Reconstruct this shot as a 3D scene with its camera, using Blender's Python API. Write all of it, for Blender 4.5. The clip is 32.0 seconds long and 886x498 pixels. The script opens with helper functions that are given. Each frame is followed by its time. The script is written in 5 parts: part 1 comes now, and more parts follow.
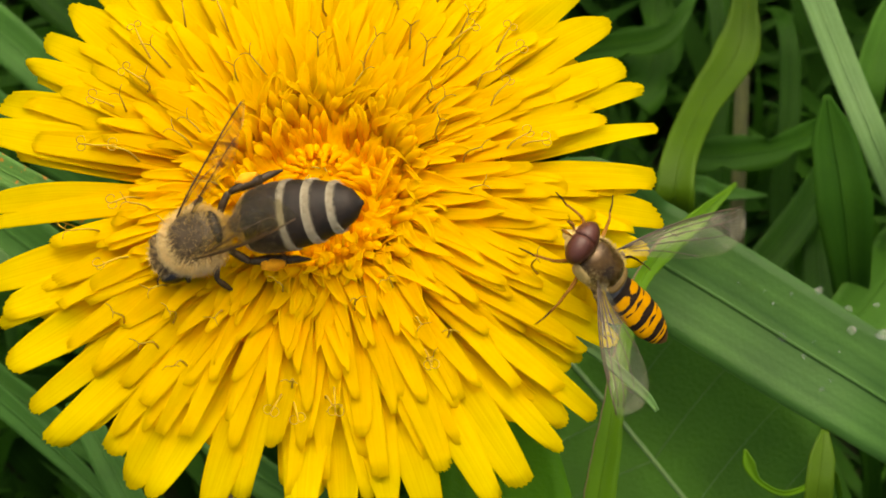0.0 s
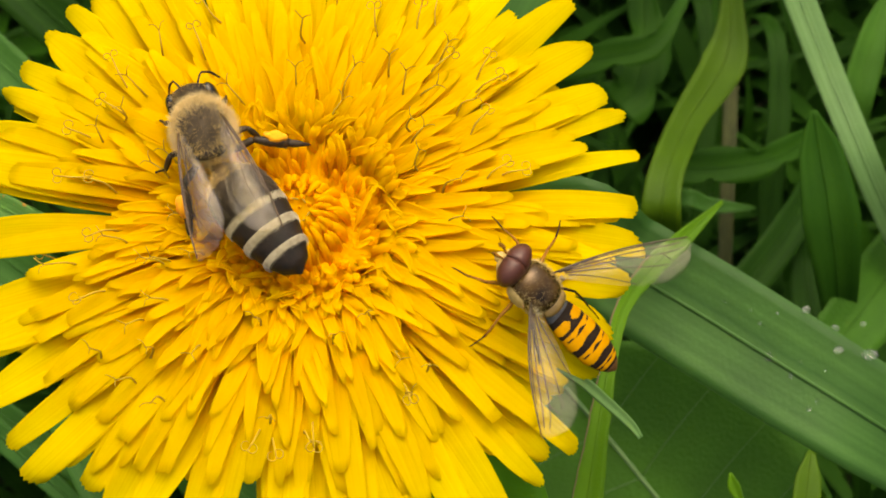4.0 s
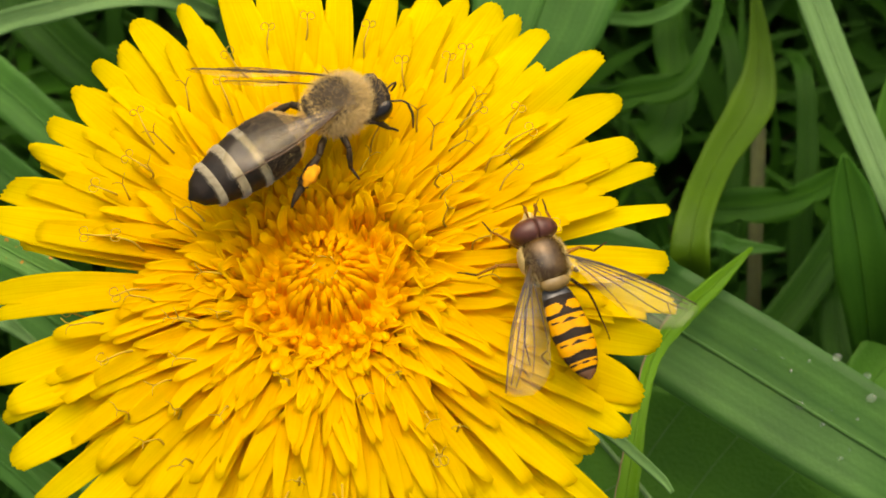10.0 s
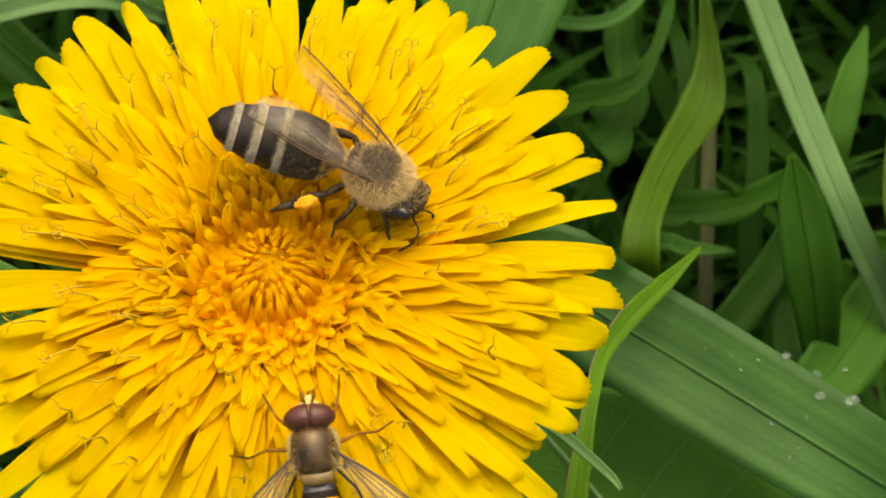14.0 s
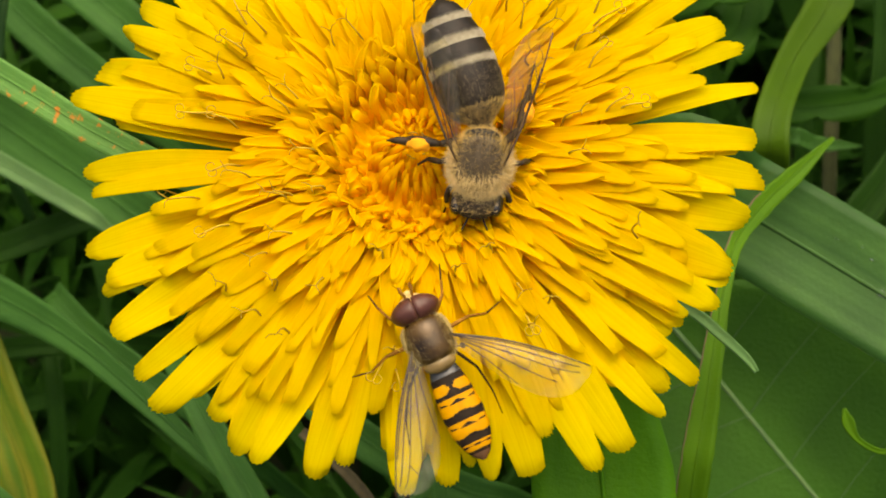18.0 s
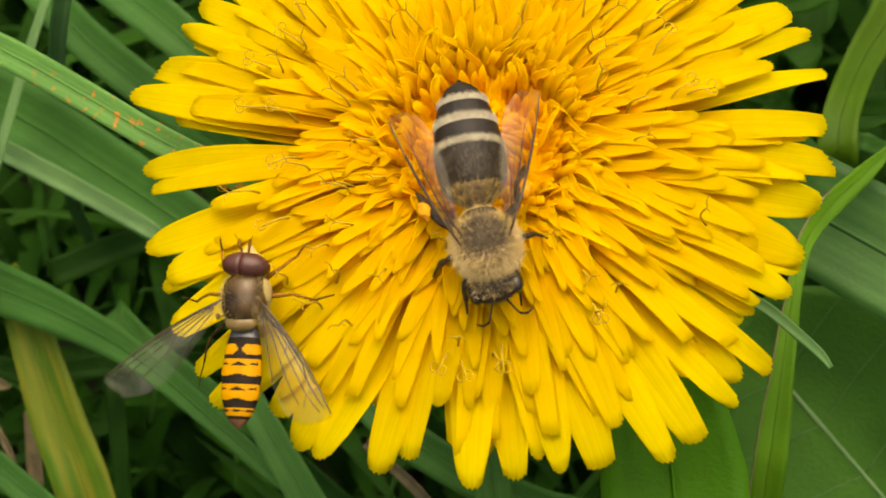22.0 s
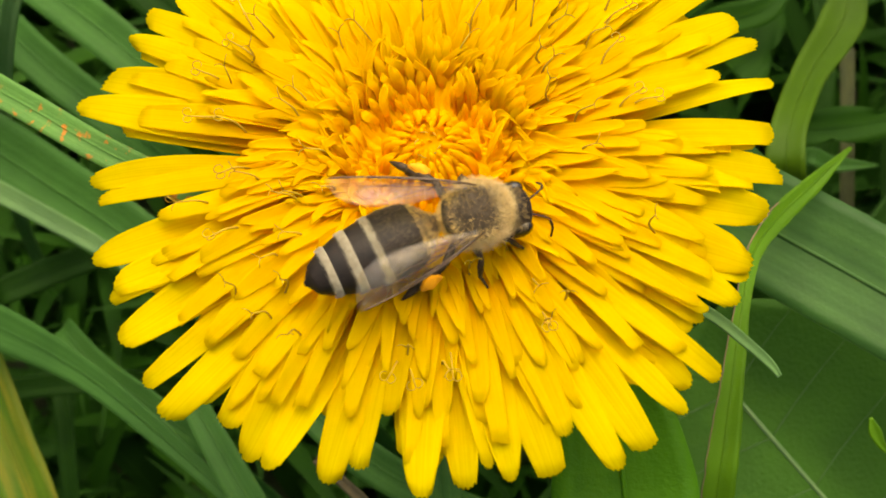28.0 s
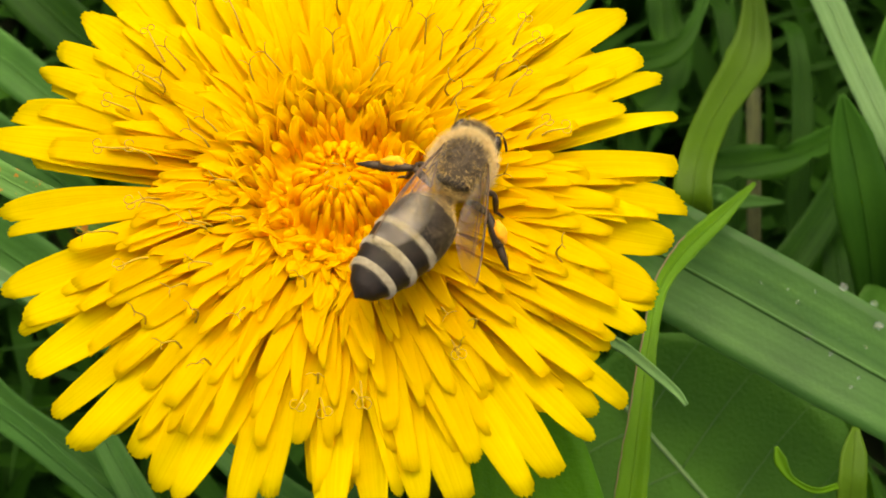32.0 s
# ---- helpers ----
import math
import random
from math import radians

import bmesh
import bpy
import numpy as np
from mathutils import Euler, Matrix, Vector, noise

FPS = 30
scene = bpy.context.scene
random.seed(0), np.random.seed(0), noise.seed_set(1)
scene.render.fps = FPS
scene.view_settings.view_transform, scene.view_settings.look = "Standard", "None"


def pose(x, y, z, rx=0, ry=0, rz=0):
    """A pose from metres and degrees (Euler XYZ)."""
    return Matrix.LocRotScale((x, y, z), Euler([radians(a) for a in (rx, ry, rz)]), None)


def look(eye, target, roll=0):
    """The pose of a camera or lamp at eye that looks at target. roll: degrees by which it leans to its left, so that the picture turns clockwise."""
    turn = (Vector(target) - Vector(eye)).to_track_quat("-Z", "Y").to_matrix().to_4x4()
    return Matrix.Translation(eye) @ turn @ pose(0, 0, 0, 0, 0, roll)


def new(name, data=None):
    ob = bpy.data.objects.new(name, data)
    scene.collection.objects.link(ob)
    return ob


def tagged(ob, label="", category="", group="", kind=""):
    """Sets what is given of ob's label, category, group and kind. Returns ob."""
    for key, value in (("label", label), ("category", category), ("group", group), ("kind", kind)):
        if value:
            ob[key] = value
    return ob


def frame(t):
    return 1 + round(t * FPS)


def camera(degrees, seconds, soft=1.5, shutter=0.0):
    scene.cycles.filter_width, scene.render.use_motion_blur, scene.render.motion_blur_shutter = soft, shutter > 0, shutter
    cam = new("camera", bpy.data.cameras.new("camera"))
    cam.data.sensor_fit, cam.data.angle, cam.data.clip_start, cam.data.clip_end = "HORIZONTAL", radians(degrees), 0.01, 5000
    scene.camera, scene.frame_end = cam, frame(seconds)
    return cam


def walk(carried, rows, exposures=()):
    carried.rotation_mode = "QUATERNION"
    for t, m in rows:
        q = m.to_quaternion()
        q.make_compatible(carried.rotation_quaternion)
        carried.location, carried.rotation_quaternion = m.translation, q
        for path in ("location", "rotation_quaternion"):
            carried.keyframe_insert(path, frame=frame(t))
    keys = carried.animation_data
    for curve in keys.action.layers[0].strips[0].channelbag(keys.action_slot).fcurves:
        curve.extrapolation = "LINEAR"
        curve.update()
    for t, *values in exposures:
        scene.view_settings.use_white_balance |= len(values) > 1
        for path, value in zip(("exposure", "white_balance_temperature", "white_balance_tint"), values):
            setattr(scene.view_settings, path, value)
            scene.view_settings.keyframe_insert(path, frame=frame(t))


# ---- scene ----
# ---- camera ----
cam = camera(30, 32.0, soft=1.75)
cam.data.dof.use_dof, cam.data.dof.focus_distance, cam.data.dof.aperture_fstop = True, 0.108, 80
walk(cam, [
    (0, pose(0.00830, -0.04298, 0.09753, 21.904, -0.063, 0.713)),
    (0.5, pose(0.00919, -0.04273, 0.09747, 21.428, -0.097, 0.466)),
    (1, pose(0.00804, -0.04253, 0.09760, 21.318, -0.152, 0.386)),
    (1.5, pose(0.00855, -0.04189, 0.09770, 21.071, -0.269, 0.181)),
    (2, pose(0.00904, -0.04222, 0.09760, 21.106, -0.676, -0.052)),
    (2.5, pose(0.00995, -0.04172, 0.09768, 20.986, -0.524, 0.024)),
    (3, pose(0.00882, -0.04153, 0.09772, 21.517, -0.615, -0.025)),
    (3.5, pose(0.00971, -0.04076, 0.09777, 21.209, -0.254, 0.250)),
    (5.5, pose(0.00895, -0.03756, 0.09844, 21.839, 0.290, 0.624)),
    (6, pose(0.00930, -0.03772, 0.09818, 22.375, 0.142, 0.371)),
    (6.5, pose(0.00955, -0.03772, 0.09820, 22.341, -0.037, 0.346)),
    (7, pose(0.00935, -0.03773, 0.09813, 21.680, -0.045, 0.365)),
    (7.5, pose(0.00879, -0.03790, 0.09814, 22.470, 0.433, 0.538)),
    (8, pose(0.00875, -0.03738, 0.09834, 21.632, 0.280, 0.473)),
    (8.5, pose(0.00963, -0.03800, 0.09790, 21.552, -0.584, -0.025)),
    (9, pose(0.01004, -0.03826, 0.09765, 22.093, -0.713, -0.272)),
    (9.5, pose(0.00922, -0.03705, 0.09819, 21.526, 0.065, 0.241)),
    (10, pose(0.00906, -0.03671, 0.09815, 21.626, 0.823, 0.522)),
    (10.5, pose(0.00897, -0.03646, 0.09842, 21.706, 0.818, 0.466)),
    (11, pose(0.00924, -0.03730, 0.09850, 22.096, 0.866, 0.357)),
    (11.5, pose(0.00912, -0.03740, 0.09860, 21.939, 0.767, 0.357)),
    (12, pose(0.00885, -0.03758, 0.09820, 21.053, 1.278, 0.471)),
    (12.5, pose(0.00867, -0.03625, 0.09820, 21.839, 1.049, 0.476)),
    (13, pose(0.00871, -0.03566, 0.09832, 22.202, 0.950, 0.436)),
    (13.5, pose(0.01012, -0.03829, 0.09712, 22.698, -0.230, -0.464)),
    (14, pose(0.01002, -0.03790, 0.09724, 22.279, -0.308, -0.251)),
    (14.5, pose(0.00883, -0.03715, 0.09808, 19.864, 0.401, 0.249)),
    (16.5, pose(0.00823, -0.03913, 0.09806, 21.852, 1.089, 0.444)),
    (17, pose(0.00727, -0.04030, 0.09784, 20.308, 1.649, 0.814)),
    (17.5, pose(0.00718, -0.04085, 0.09803, 19.942, 2.379, 1.102)),
    (18, pose(0.00663, -0.04117, 0.09800, 19.666, 2.480, 1.133)),
    (18.5, pose(0.00697, -0.04142, 0.09750, 20.822, 3.038, 1.398)),
    (19, pose(0.00682, -0.04258, 0.09665, 21.250, 3.136, 1.356)),
    (19.5, pose(0.00643, -0.04247, 0.09615, 22.995, 3.308, 1.275)),
    (20, pose(0.00637, -0.04182, 0.09620, 22.661, 3.783, 1.182)),
    (20.5, pose(0.00641, -0.04200, 0.09550, 21.149, 4.050, 1.134)),
    (21, pose(0.00649, -0.04388, 0.09475, 21.166, 4.461, 1.287)),
    (21.5, pose(0.00618, -0.04294, 0.09529, 20.561, 4.236, 0.999)),
    (22, pose(0.00628, -0.04444, 0.09484, 21.703, 4.678, 1.203)),
    (22.5, pose(0.00479, -0.04285, 0.09581, 21.415, 4.164, 0.787)),
    (23, pose(0.00590, -0.04431, 0.09519, 22.095, 4.413, 1.034)),
    (23.5, pose(0.00578, -0.04425, 0.09531, 21.064, 4.402, 1.121)),
    (24, pose(0.00474, -0.04455, 0.09527, 20.880, 4.953, 1.595)),
    (24.5, pose(0.00421, -0.04486, 0.09528, 21.066, 5.377, 2.003)),
    (26.5, pose(0.00670, -0.04357, 0.09549, 20.360, 4.977, 1.330)),
    (27, pose(0.00589, -0.04407, 0.09526, 21.003, 4.485, 1.063)),
    (27.5, pose(0.00648, -0.04560, 0.09405, 22.336, 3.670, 0.572)),
    (28, pose(0.00655, -0.04550, 0.09417, 22.654, 3.305, 0.356)),
    (28.5, pose(0.00751, -0.04537, 0.09424, 23.354, 2.650, 0.087)),
    (29, pose(0.00801, -0.04618, 0.09429, 22.732, 2.255, -0.232)),
    (29.5, pose(0.00822, -0.04652, 0.09436, 22.882, 2.047, -0.458)),
    (30, pose(0.00817, -0.04632, 0.09429, 23.572, 1.503, -0.751)),
    (30.5, pose(0.00826, -0.04622, 0.09408, 23.542, 1.085, -0.951)),
    (31, pose(0.00859, -0.04672, 0.09408, 23.585, 0.909, -1.006)),
    (31.5, pose(0.00759, -0.04691, 0.09432, 23.649, 1.042, -0.783)),
    (32, pose(0.00710, -0.04696, 0.09454, 24.311, 0.763, -0.875)),
], exposures=[(0, 0.56), (6, 0.58), (14, 0.58), (17, 0.57), (22, 0.58), (23, 0.63), (24, 0.68), (27, 0.72), (32, 0.74)])

# ---- light: a soft, bright overcast day ----
world = bpy.data.worlds.new("overcast_sky")
scene.world = world
world.use_nodes = True
wt = world.node_tree
sky = wt.nodes.new("ShaderNodeTexSky")
sky.sky_type = "NISHITA"
sky.sun_disc = False
sky.sun_elevation = radians(67)
sky.sun_rotation = radians(8)
sky.air_density = 1.0
sky.dust_density = 8.0
sky.ozone_density = 1.0
wt.links.new(sky.outputs["Color"], wt.nodes["Background"].inputs["Color"])
wt.nodes["Background"].inputs["Strength"].default_value = 0.15
sun_data = bpy.data.lights.new("sun", "SUN")
sun_data.energy = 1.9
sun_data.angle = radians(80)
sun_data.color = (1.0, 0.96, 0.90)
sun = new("sun", sun_data)
SUN_FROM = Vector((0.05, 0.42, 1.0))
sun.matrix_world = look(SUN_FROM * 3, (0, 0, 0))
scene.view_settings.use_white_balance = True
scene.view_settings.white_balance_temperature = 7900
scene.view_settings.white_balance_tint = 5

# ---- materials ----
def shader(name):
    m = bpy.data.materials.new(name)
    m.use_nodes = True
    t = m.node_tree
    return m, t, t.nodes["Principled BSDF"], t.nodes["Material Output"]


def node(t, kind, **inputs):
    n = t.nodes.new(kind)
    for key, value in inputs.items():
        n.inputs[key.replace("_", " ")].default_value = value
    return n


def ramp(t, fac, stops):
    n = t.nodes.new("ShaderNodeValToRGB")
    el = n.color_ramp.elements
    while len(el) < len(stops):
        el.new(0.5)
    for e, (p, c) in zip(el, stops):
        e.position, e.color = p, (*c, 1)
    t.links.new(fac, n.inputs["Fac"])
    return n.outputs["Color"]


def mix(t, fac, a, b, mode="MIX"):
    n = t.nodes.new("ShaderNodeMix")
    n.data_type, n.blend_type = "RGBA", mode
    for sock, v in ((n.inputs[0], fac), (n.inputs[6], a), (n.inputs[7], b)):
        if isinstance(v, (int, float)):
            sock.default_value = v
        elif isinstance(v, tuple):
            sock.default_value = (*v, 1)
        else:
            t.links.new(v, sock)
    return n.outputs[2]


def noise_fac(t, scale, detail=4.0, vector=None, rough=0.55):
    n = node(t, "ShaderNodeTexNoise", Scale=scale, Detail=detail, Roughness=rough)
    if vector is not None:
        t.links.new(vector, n.inputs["Vector"])
    else:
        c = t.nodes.new("ShaderNodeTexCoord")
        t.links.new(c.outputs["Object"], n.inputs["Vector"])
    return n.outputs["Fac"]


def uv_scaled(t, sx, sy):
    c = t.nodes.new("ShaderNodeTexCoord")
    m = t.nodes.new("ShaderNodeMapping")
    m.inputs["Scale"].default_value = (sx, sy, 1)
    t.links.new(c.outputs["UV"], m.inputs["Vector"])
    return m.outputs["Vector"]


def bump(t, bsdf, height, strength, distance=0.0002):
    b = node(t, "ShaderNodeBump", Strength=strength, Distance=distance)
    t.links.new(height, b.inputs["Height"])
    t.links.new(b.outputs["Normal"], bsdf.inputs["Normal"])


def translucent(t, bsdf, out, colour, share):
    tr = t.nodes.new("ShaderNodeBsdfTranslucent")
    ms = t.nodes.new("ShaderNodeMixShader")
    ms.inputs[0].default_value = share
    if isinstance(colour, tuple):
        tr.inputs["Color"].default_value = (*colour, 1)
    else:
        t.links.new(colour, tr.inputs["Color"])
    t.links.new(bsdf.outputs[0], ms.inputs[1])
    t.links.new(tr.outputs[0], ms.inputs[2])
    t.links.new(ms.outputs[0], out.inputs["Surface"])


def petal_material(name, share=0.5, heart=0.71, pale=0.72):
    """Lemon yellow at the rim, egg-yolk orange towards the flower's heart."""
    m, t, p, out = shader(name)
    g = t.nodes.new("ShaderNodeNewGeometry")
    flat = t.nodes.new("ShaderNodeVectorMath")
    flat.operation = "MULTIPLY"
    flat.inputs[1].default_value = (1, 1, 0)
    t.links.new(g.outputs["Position"], flat.inputs[0])
    length = t.nodes.new("ShaderNodeVectorMath")
    length.operation = "LENGTH"
    t.links.new(flat.outputs[0], length.inputs[0])
    reach = t.nodes.new("ShaderNodeMapRange")
    reach.inputs["From Max"].default_value = 0.024
    t.links.new(length.outputs["Value"], reach.inputs["Value"])
    base = ramp(t, reach.outputs["Result"], [(0.0, (0.98, pale, 0.002)), (0.20, (0.98, heart, 0.001)), (0.46, (0.98, 0.725, 0.001)), (0.66, (0.97, 0.81, 0.001)), (1.0, (0.96, 0.875, 0.003))])
    along = t.nodes.new("ShaderNodeSeparateXYZ")
    t.links.new(uv_scaled(t, 1.0, 1.0), along.inputs[0])
    base = mix(t, ramp(t, along.outputs["Y"], [(0.55, (0, 0, 0)), (0.98, (0.6, 0.6, 0.6))]), base, (0.98, 0.82, 0.003))
    info = t.nodes.new("ShaderNodeObjectInfo")
    odd = ramp(t, info.outputs["Random"], [(0.0, (0.93, 0.90, 0.85)), (1.0, (1.0, 1.0, 1.0))])
    c = mix(t, 1.0, base, odd, "MULTIPLY")
    lines = noise_fac(t, 9.0, 2.0, uv_scaled(t, 2.2, 0.12))
    c = mix(t, 1.0, c, ramp(t, lines, [(0.30, (0.90, 0.86, 0.80)), (0.62, (1, 1, 1))]), "MULTIPLY")
    blot = noise_fac(t, 420.0, 3.0)
    c = mix(t, 1.0, c, ramp(t, blot, [(0.3, (0.95, 0.93, 0.9)), (0.65, (1, 1, 1))]), "MULTIPLY")
    t.links.new(c, p.inputs["Base Color"])
    p.inputs["Roughness"].default_value = 0.6
    p.inputs["Specular IOR Level"].default_value = 0.12
    bump(t, p, lines, 0.22, 0.0001)
    translucent(t, p, out, c, share)
    return m


def leaf_material(name, dark, light, back, stripes=26.0, spots=None, sheen=0.48, share=0.3, yellow=None, gloss=0.24, relief=0.35):
    """Grass and leaf green with ribs along the blade."""
    m, t, p, out = shader(name)
    ribs = noise_fac(t, 1.0, 2.0, uv_scaled(t, stripes, 0.5))
    patch = noise_fac(t, 160.0, 4.0)
    c = mix(t, ramp(t, ribs, [(0.3, (0, 0, 0)), (0.7, (1, 1, 1))]), dark, light)
    c = mix(t, 1.0, c, ramp(t, patch, [(0.3, (0.72, 0.75, 0.7)), (0.7, (1.1, 1.08, 1.0))]), "MULTIPLY")
    if yellow:
        wave = noise_fac(t, 3.0, 3.0, uv_scaled(t, 1.5, 1.0))
        c = mix(t, ramp(t, wave, [(0.42, (0, 0, 0)), (0.62, (1, 1, 1))]), c, yellow)
    if spots:
        sp = noise_fac(t, 1250.0, 3.0)
        where = noise_fac(t, 190.0, 1.0)
        both = t.nodes.new("ShaderNodeMath")
        both.operation = "MULTIPLY"
        t.links.new(ramp(t, sp, [(0.59, (0, 0, 0)), (0.64, (1, 1, 1))]), both.inputs[0])
        t.links.new(ramp(t, where, [(0.44, (0, 0, 0)), (0.54, (1, 1, 1))]), both.inputs[1])
        c = mix(t, both.outputs[0], c, spots)
    fine = noise_fac(t, 2600.0, 2.0)
    t.links.new(c, p.inputs["Base Color"])
    p.inputs["Roughness"].default_value = sheen
    p.inputs["Specular IOR Level"].default_value = gloss
    both = t.nodes.new("ShaderNodeMath")
    both.operation = "ADD"
    t.links.new(ribs, both.inputs[0])
    t.links.new(fine, both.inputs[1])
    bump(t, p, both.outputs[0], relief, 0.00025)
    translucent(t, p, out, back, share)
    return m


def plain_material(name, a, b, rough=0.5, scale=900.0, metal=0.0, strength=0.25, coat=0.0):
    m, t, p, out = shader(name)
    f = noise_fac(t, scale, 4.0)
    t.links.new(ramp(t, f, [(0.3, a), (0.7, b)]), p.inputs["Base Color"])
    p.inputs["Roughness"].default_value = rough
    p.inputs["Metallic"].default_value = metal
    p.inputs["Coat Weight"].default_value = coat
    bump(t, p, noise_fac(t, scale * 3, 3.0), strength, 0.00005)
    return m


def wing_material(name, tint, sheen, clear, rough):
    """Thin insect membrane: mostly clear with an amber tint, and a rough silky gloss that mirrors the sky."""
    m, t, p, out = shader(name)
    t.nodes.remove(p)
    f = noise_fac(t, 700.0, 3.0)
    gloss = t.nodes.new("ShaderNodeBsdfGlossy")
    gloss.inputs["Roughness"].default_value = rough
    t.links.new(ramp(t, f, [(0.35, tuple(c * 0.45 for c in sheen)), (0.65, sheen)]), gloss.inputs["Color"])
    tr = t.nodes.new("ShaderNodeBsdfTransparent")
    tr.inputs["Color"].default_value = (*tint, 1)
    ms = t.nodes.new("ShaderNodeMixShader")
    ms.inputs[0].default_value = clear
    t.links.new(gloss.outputs[0], ms.inputs[1])
    t.links.new(tr.outputs[0], ms.inputs[2])
    t.links.new(ms.outputs[0], out.inputs["Surface"])
    b = node(t, "ShaderNodeBump", Strength=0.5, Distance=0.0002)
    t.links.new(noise_fac(t, 800.0, 2.0), b.inputs["Height"])
    t.links.new(b.outputs["Normal"], gloss.inputs["Normal"])
    return m


PETAL = petal_material("petal_yellow", 0.72)
BUD = petal_material("bud_yellow", 0.66, 0.70, 0.64)
BED = plain_material("floret_bed_orange", (0.70, 0.37, 0.001), (0.84, 0.47, 0.001), 0.9, 1500.0, strength=0.8)
BED.node_tree.nodes["Principled BSDF"].inputs["Specular IOR Level"].default_value = 0.05
PISTIL = plain_material("stigma_olive", (0.34, 0.20, 0.004), (0.48, 0.31, 0.008), 0.7)
SEPAL = leaf_material("bract_green", (0.05, 0.12, 0.02), (0.09, 0.18, 0.03), (0.08, 0.2, 0.02))
STALK = leaf_material("stalk_green", (0.10, 0.16, 0.04), (0.18, 0.18, 0.08), (0.1, 0.2, 0.04))
BLADE = leaf_material("grass_green", (0.0361, 0.1218, 0.0198), (0.0631, 0.1804, 0.0325), (0.0541, 0.1984, 0.0180), gloss=0.15)
BLADE_BROAD = leaf_material("grass_broad_ribbed", (0.026, 0.092, 0.017), (0.062, 0.160, 0.034), (0.05, 0.18, 0.016), stripes=11.0, gloss=0.2, relief=0.15)
BLADE_PALE = leaf_material("grass_pale_green", (0.085, 0.19, 0.055), (0.14, 0.27, 0.10), (0.10, 0.26, 0.04))
# grass green darkened: the shade deep in the sward is put into the colour
BLADE_DARK = leaf_material("grass_green_with_shade", (0.0104, 0.0416, 0.0052), (0.02496, 0.07904, 0.0104), (0.01664, 0.07072, 0.00624), gloss=0.06)
BLADE_RUST = leaf_material("grass_rust_spotted", (0.0876, 0.2447, 0.0438), (0.1417, 0.3349, 0.0708), (0.0902, 0.3091, 0.0258), spots=(0.55, 0.20, 0.02))
BLADE_YELLOW = leaf_material("grass_yellowing", (0.048, 0.118, 0.010), (0.085, 0.155, 0.014), (0.09, 0.17, 0.012), yellow=(0.16, 0.165, 0.016), stripes=7.0, gloss=0.08)
LEAF = leaf_material("leaf_green", (0.0828, 0.2070, 0.0083), (0.1076, 0.2484, 0.0124), (0.1035, 0.2898, 0.0110), stripes=2.5, share=0.35, gloss=0.12, relief=0.25)
# leaf green darkened; its colour carries the shade low among the grass
LEAF_DARK = leaf_material("leaf_green_with_shade", (0.01625, 0.06875, 0.005), (0.03, 0.1025, 0.00875), (0.0275, 0.1063, 0.005), stripes=4.0, sheen=0.6, gloss=0.10, relief=0.2)
# darker copy of the grass green, with shade round the flower painted in
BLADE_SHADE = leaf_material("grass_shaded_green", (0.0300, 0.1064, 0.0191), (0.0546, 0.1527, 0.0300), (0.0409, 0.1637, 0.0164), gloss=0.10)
DRY = plain_material("dry_stem", (0.045, 0.034, 0.011), (0.11, 0.085, 0.032), 0.8)
LEAF_MID = leaf_material("leaf_dull_green", (0.0330, 0.1136, 0.0100), (0.0514, 0.1542, 0.0151), (0.0459, 0.1622, 0.0100), stripes=3.0, sheen=0.6, gloss=0.14, relief=0.5)
LEAF_UNDER = leaf_material("leaf_puckered_green", (0.0480, 0.1680, 0.0048), (0.0768, 0.2320, 0.0080), (0.0640, 0.2400, 0.0064), stripes=4.0, gloss=0.10, relief=0.4)
LEAF_TWIST = leaf_material("leaf_matt_green", (0.052, 0.118, 0.006), (0.066, 0.138, 0.008), (0.07, 0.16, 0.006), stripes=1.6, share=0.35, gloss=0.12, relief=0.25)
BLADE_TIP = leaf_material("grass_bluish_pale", (0.12, 0.27, 0.085), (0.19, 0.36, 0.13), (0.12, 0.28, 0.06), gloss=0.15)
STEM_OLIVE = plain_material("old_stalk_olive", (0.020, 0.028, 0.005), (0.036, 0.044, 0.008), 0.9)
VEIN = plain_material("leaf_vein", (0.08, 0.17, 0.045), (0.13, 0.23, 0.07), 0.5)
MARGIN = plain_material("leaf_margin_russet", (0.12, 0.085, 0.04), (0.20, 0.14, 0.07), 0.8)
VEIN_DULL = plain_material("leaf_side_vein", (0.0324, 0.0994, 0.0108), (0.0454, 0.1242, 0.0173), 0.6)
SOIL = plain_material("mossy_soil", (0.012, 0.012, 0.006), (0.030, 0.048, 0.012), 0.9, 60.0, strength=0.8)

# ---- insect materials ----
SHELL = plain_material("bee_shell_dark", (0.007, 0.005, 0.004), (0.020, 0.013, 0.009), 0.55, 1500.0, strength=0.6)
SHELL_THORAX = plain_material("bee_thorax_brown", (0.05, 0.035, 0.02), (0.10, 0.072, 0.042), 0.85, 1500.0, strength=0.4)
SHELL_BROWN = plain_material("bee_shell_brown", (0.045, 0.030, 0.016), (0.10, 0.068, 0.036), 0.6, 1500.0, strength=0.4)
SHELL.node_tree.nodes["Principled BSDF"].inputs["Specular IOR Level"].default_value = 0.28
BAND = plain_material("bee_band_cream", (0.30, 0.26, 0.18), (0.46, 0.41, 0.30), 0.9, 3000.0, strength=0.9)
FUR = plain_material("bee_fur_tawny", (0.47, 0.31, 0.095), (0.74, 0.53, 0.20), 0.8, 2500.0)
FUR_PALE = plain_material("bee_fur_cream", (0.52, 0.38, 0.15), (0.74, 0.58, 0.30), 0.85, 2500.0)
FUR_GREY = plain_material("bee_fur_grey_brown", (0.085, 0.060, 0.032), (0.18, 0.135, 0.078), 0.85, 2500.0)
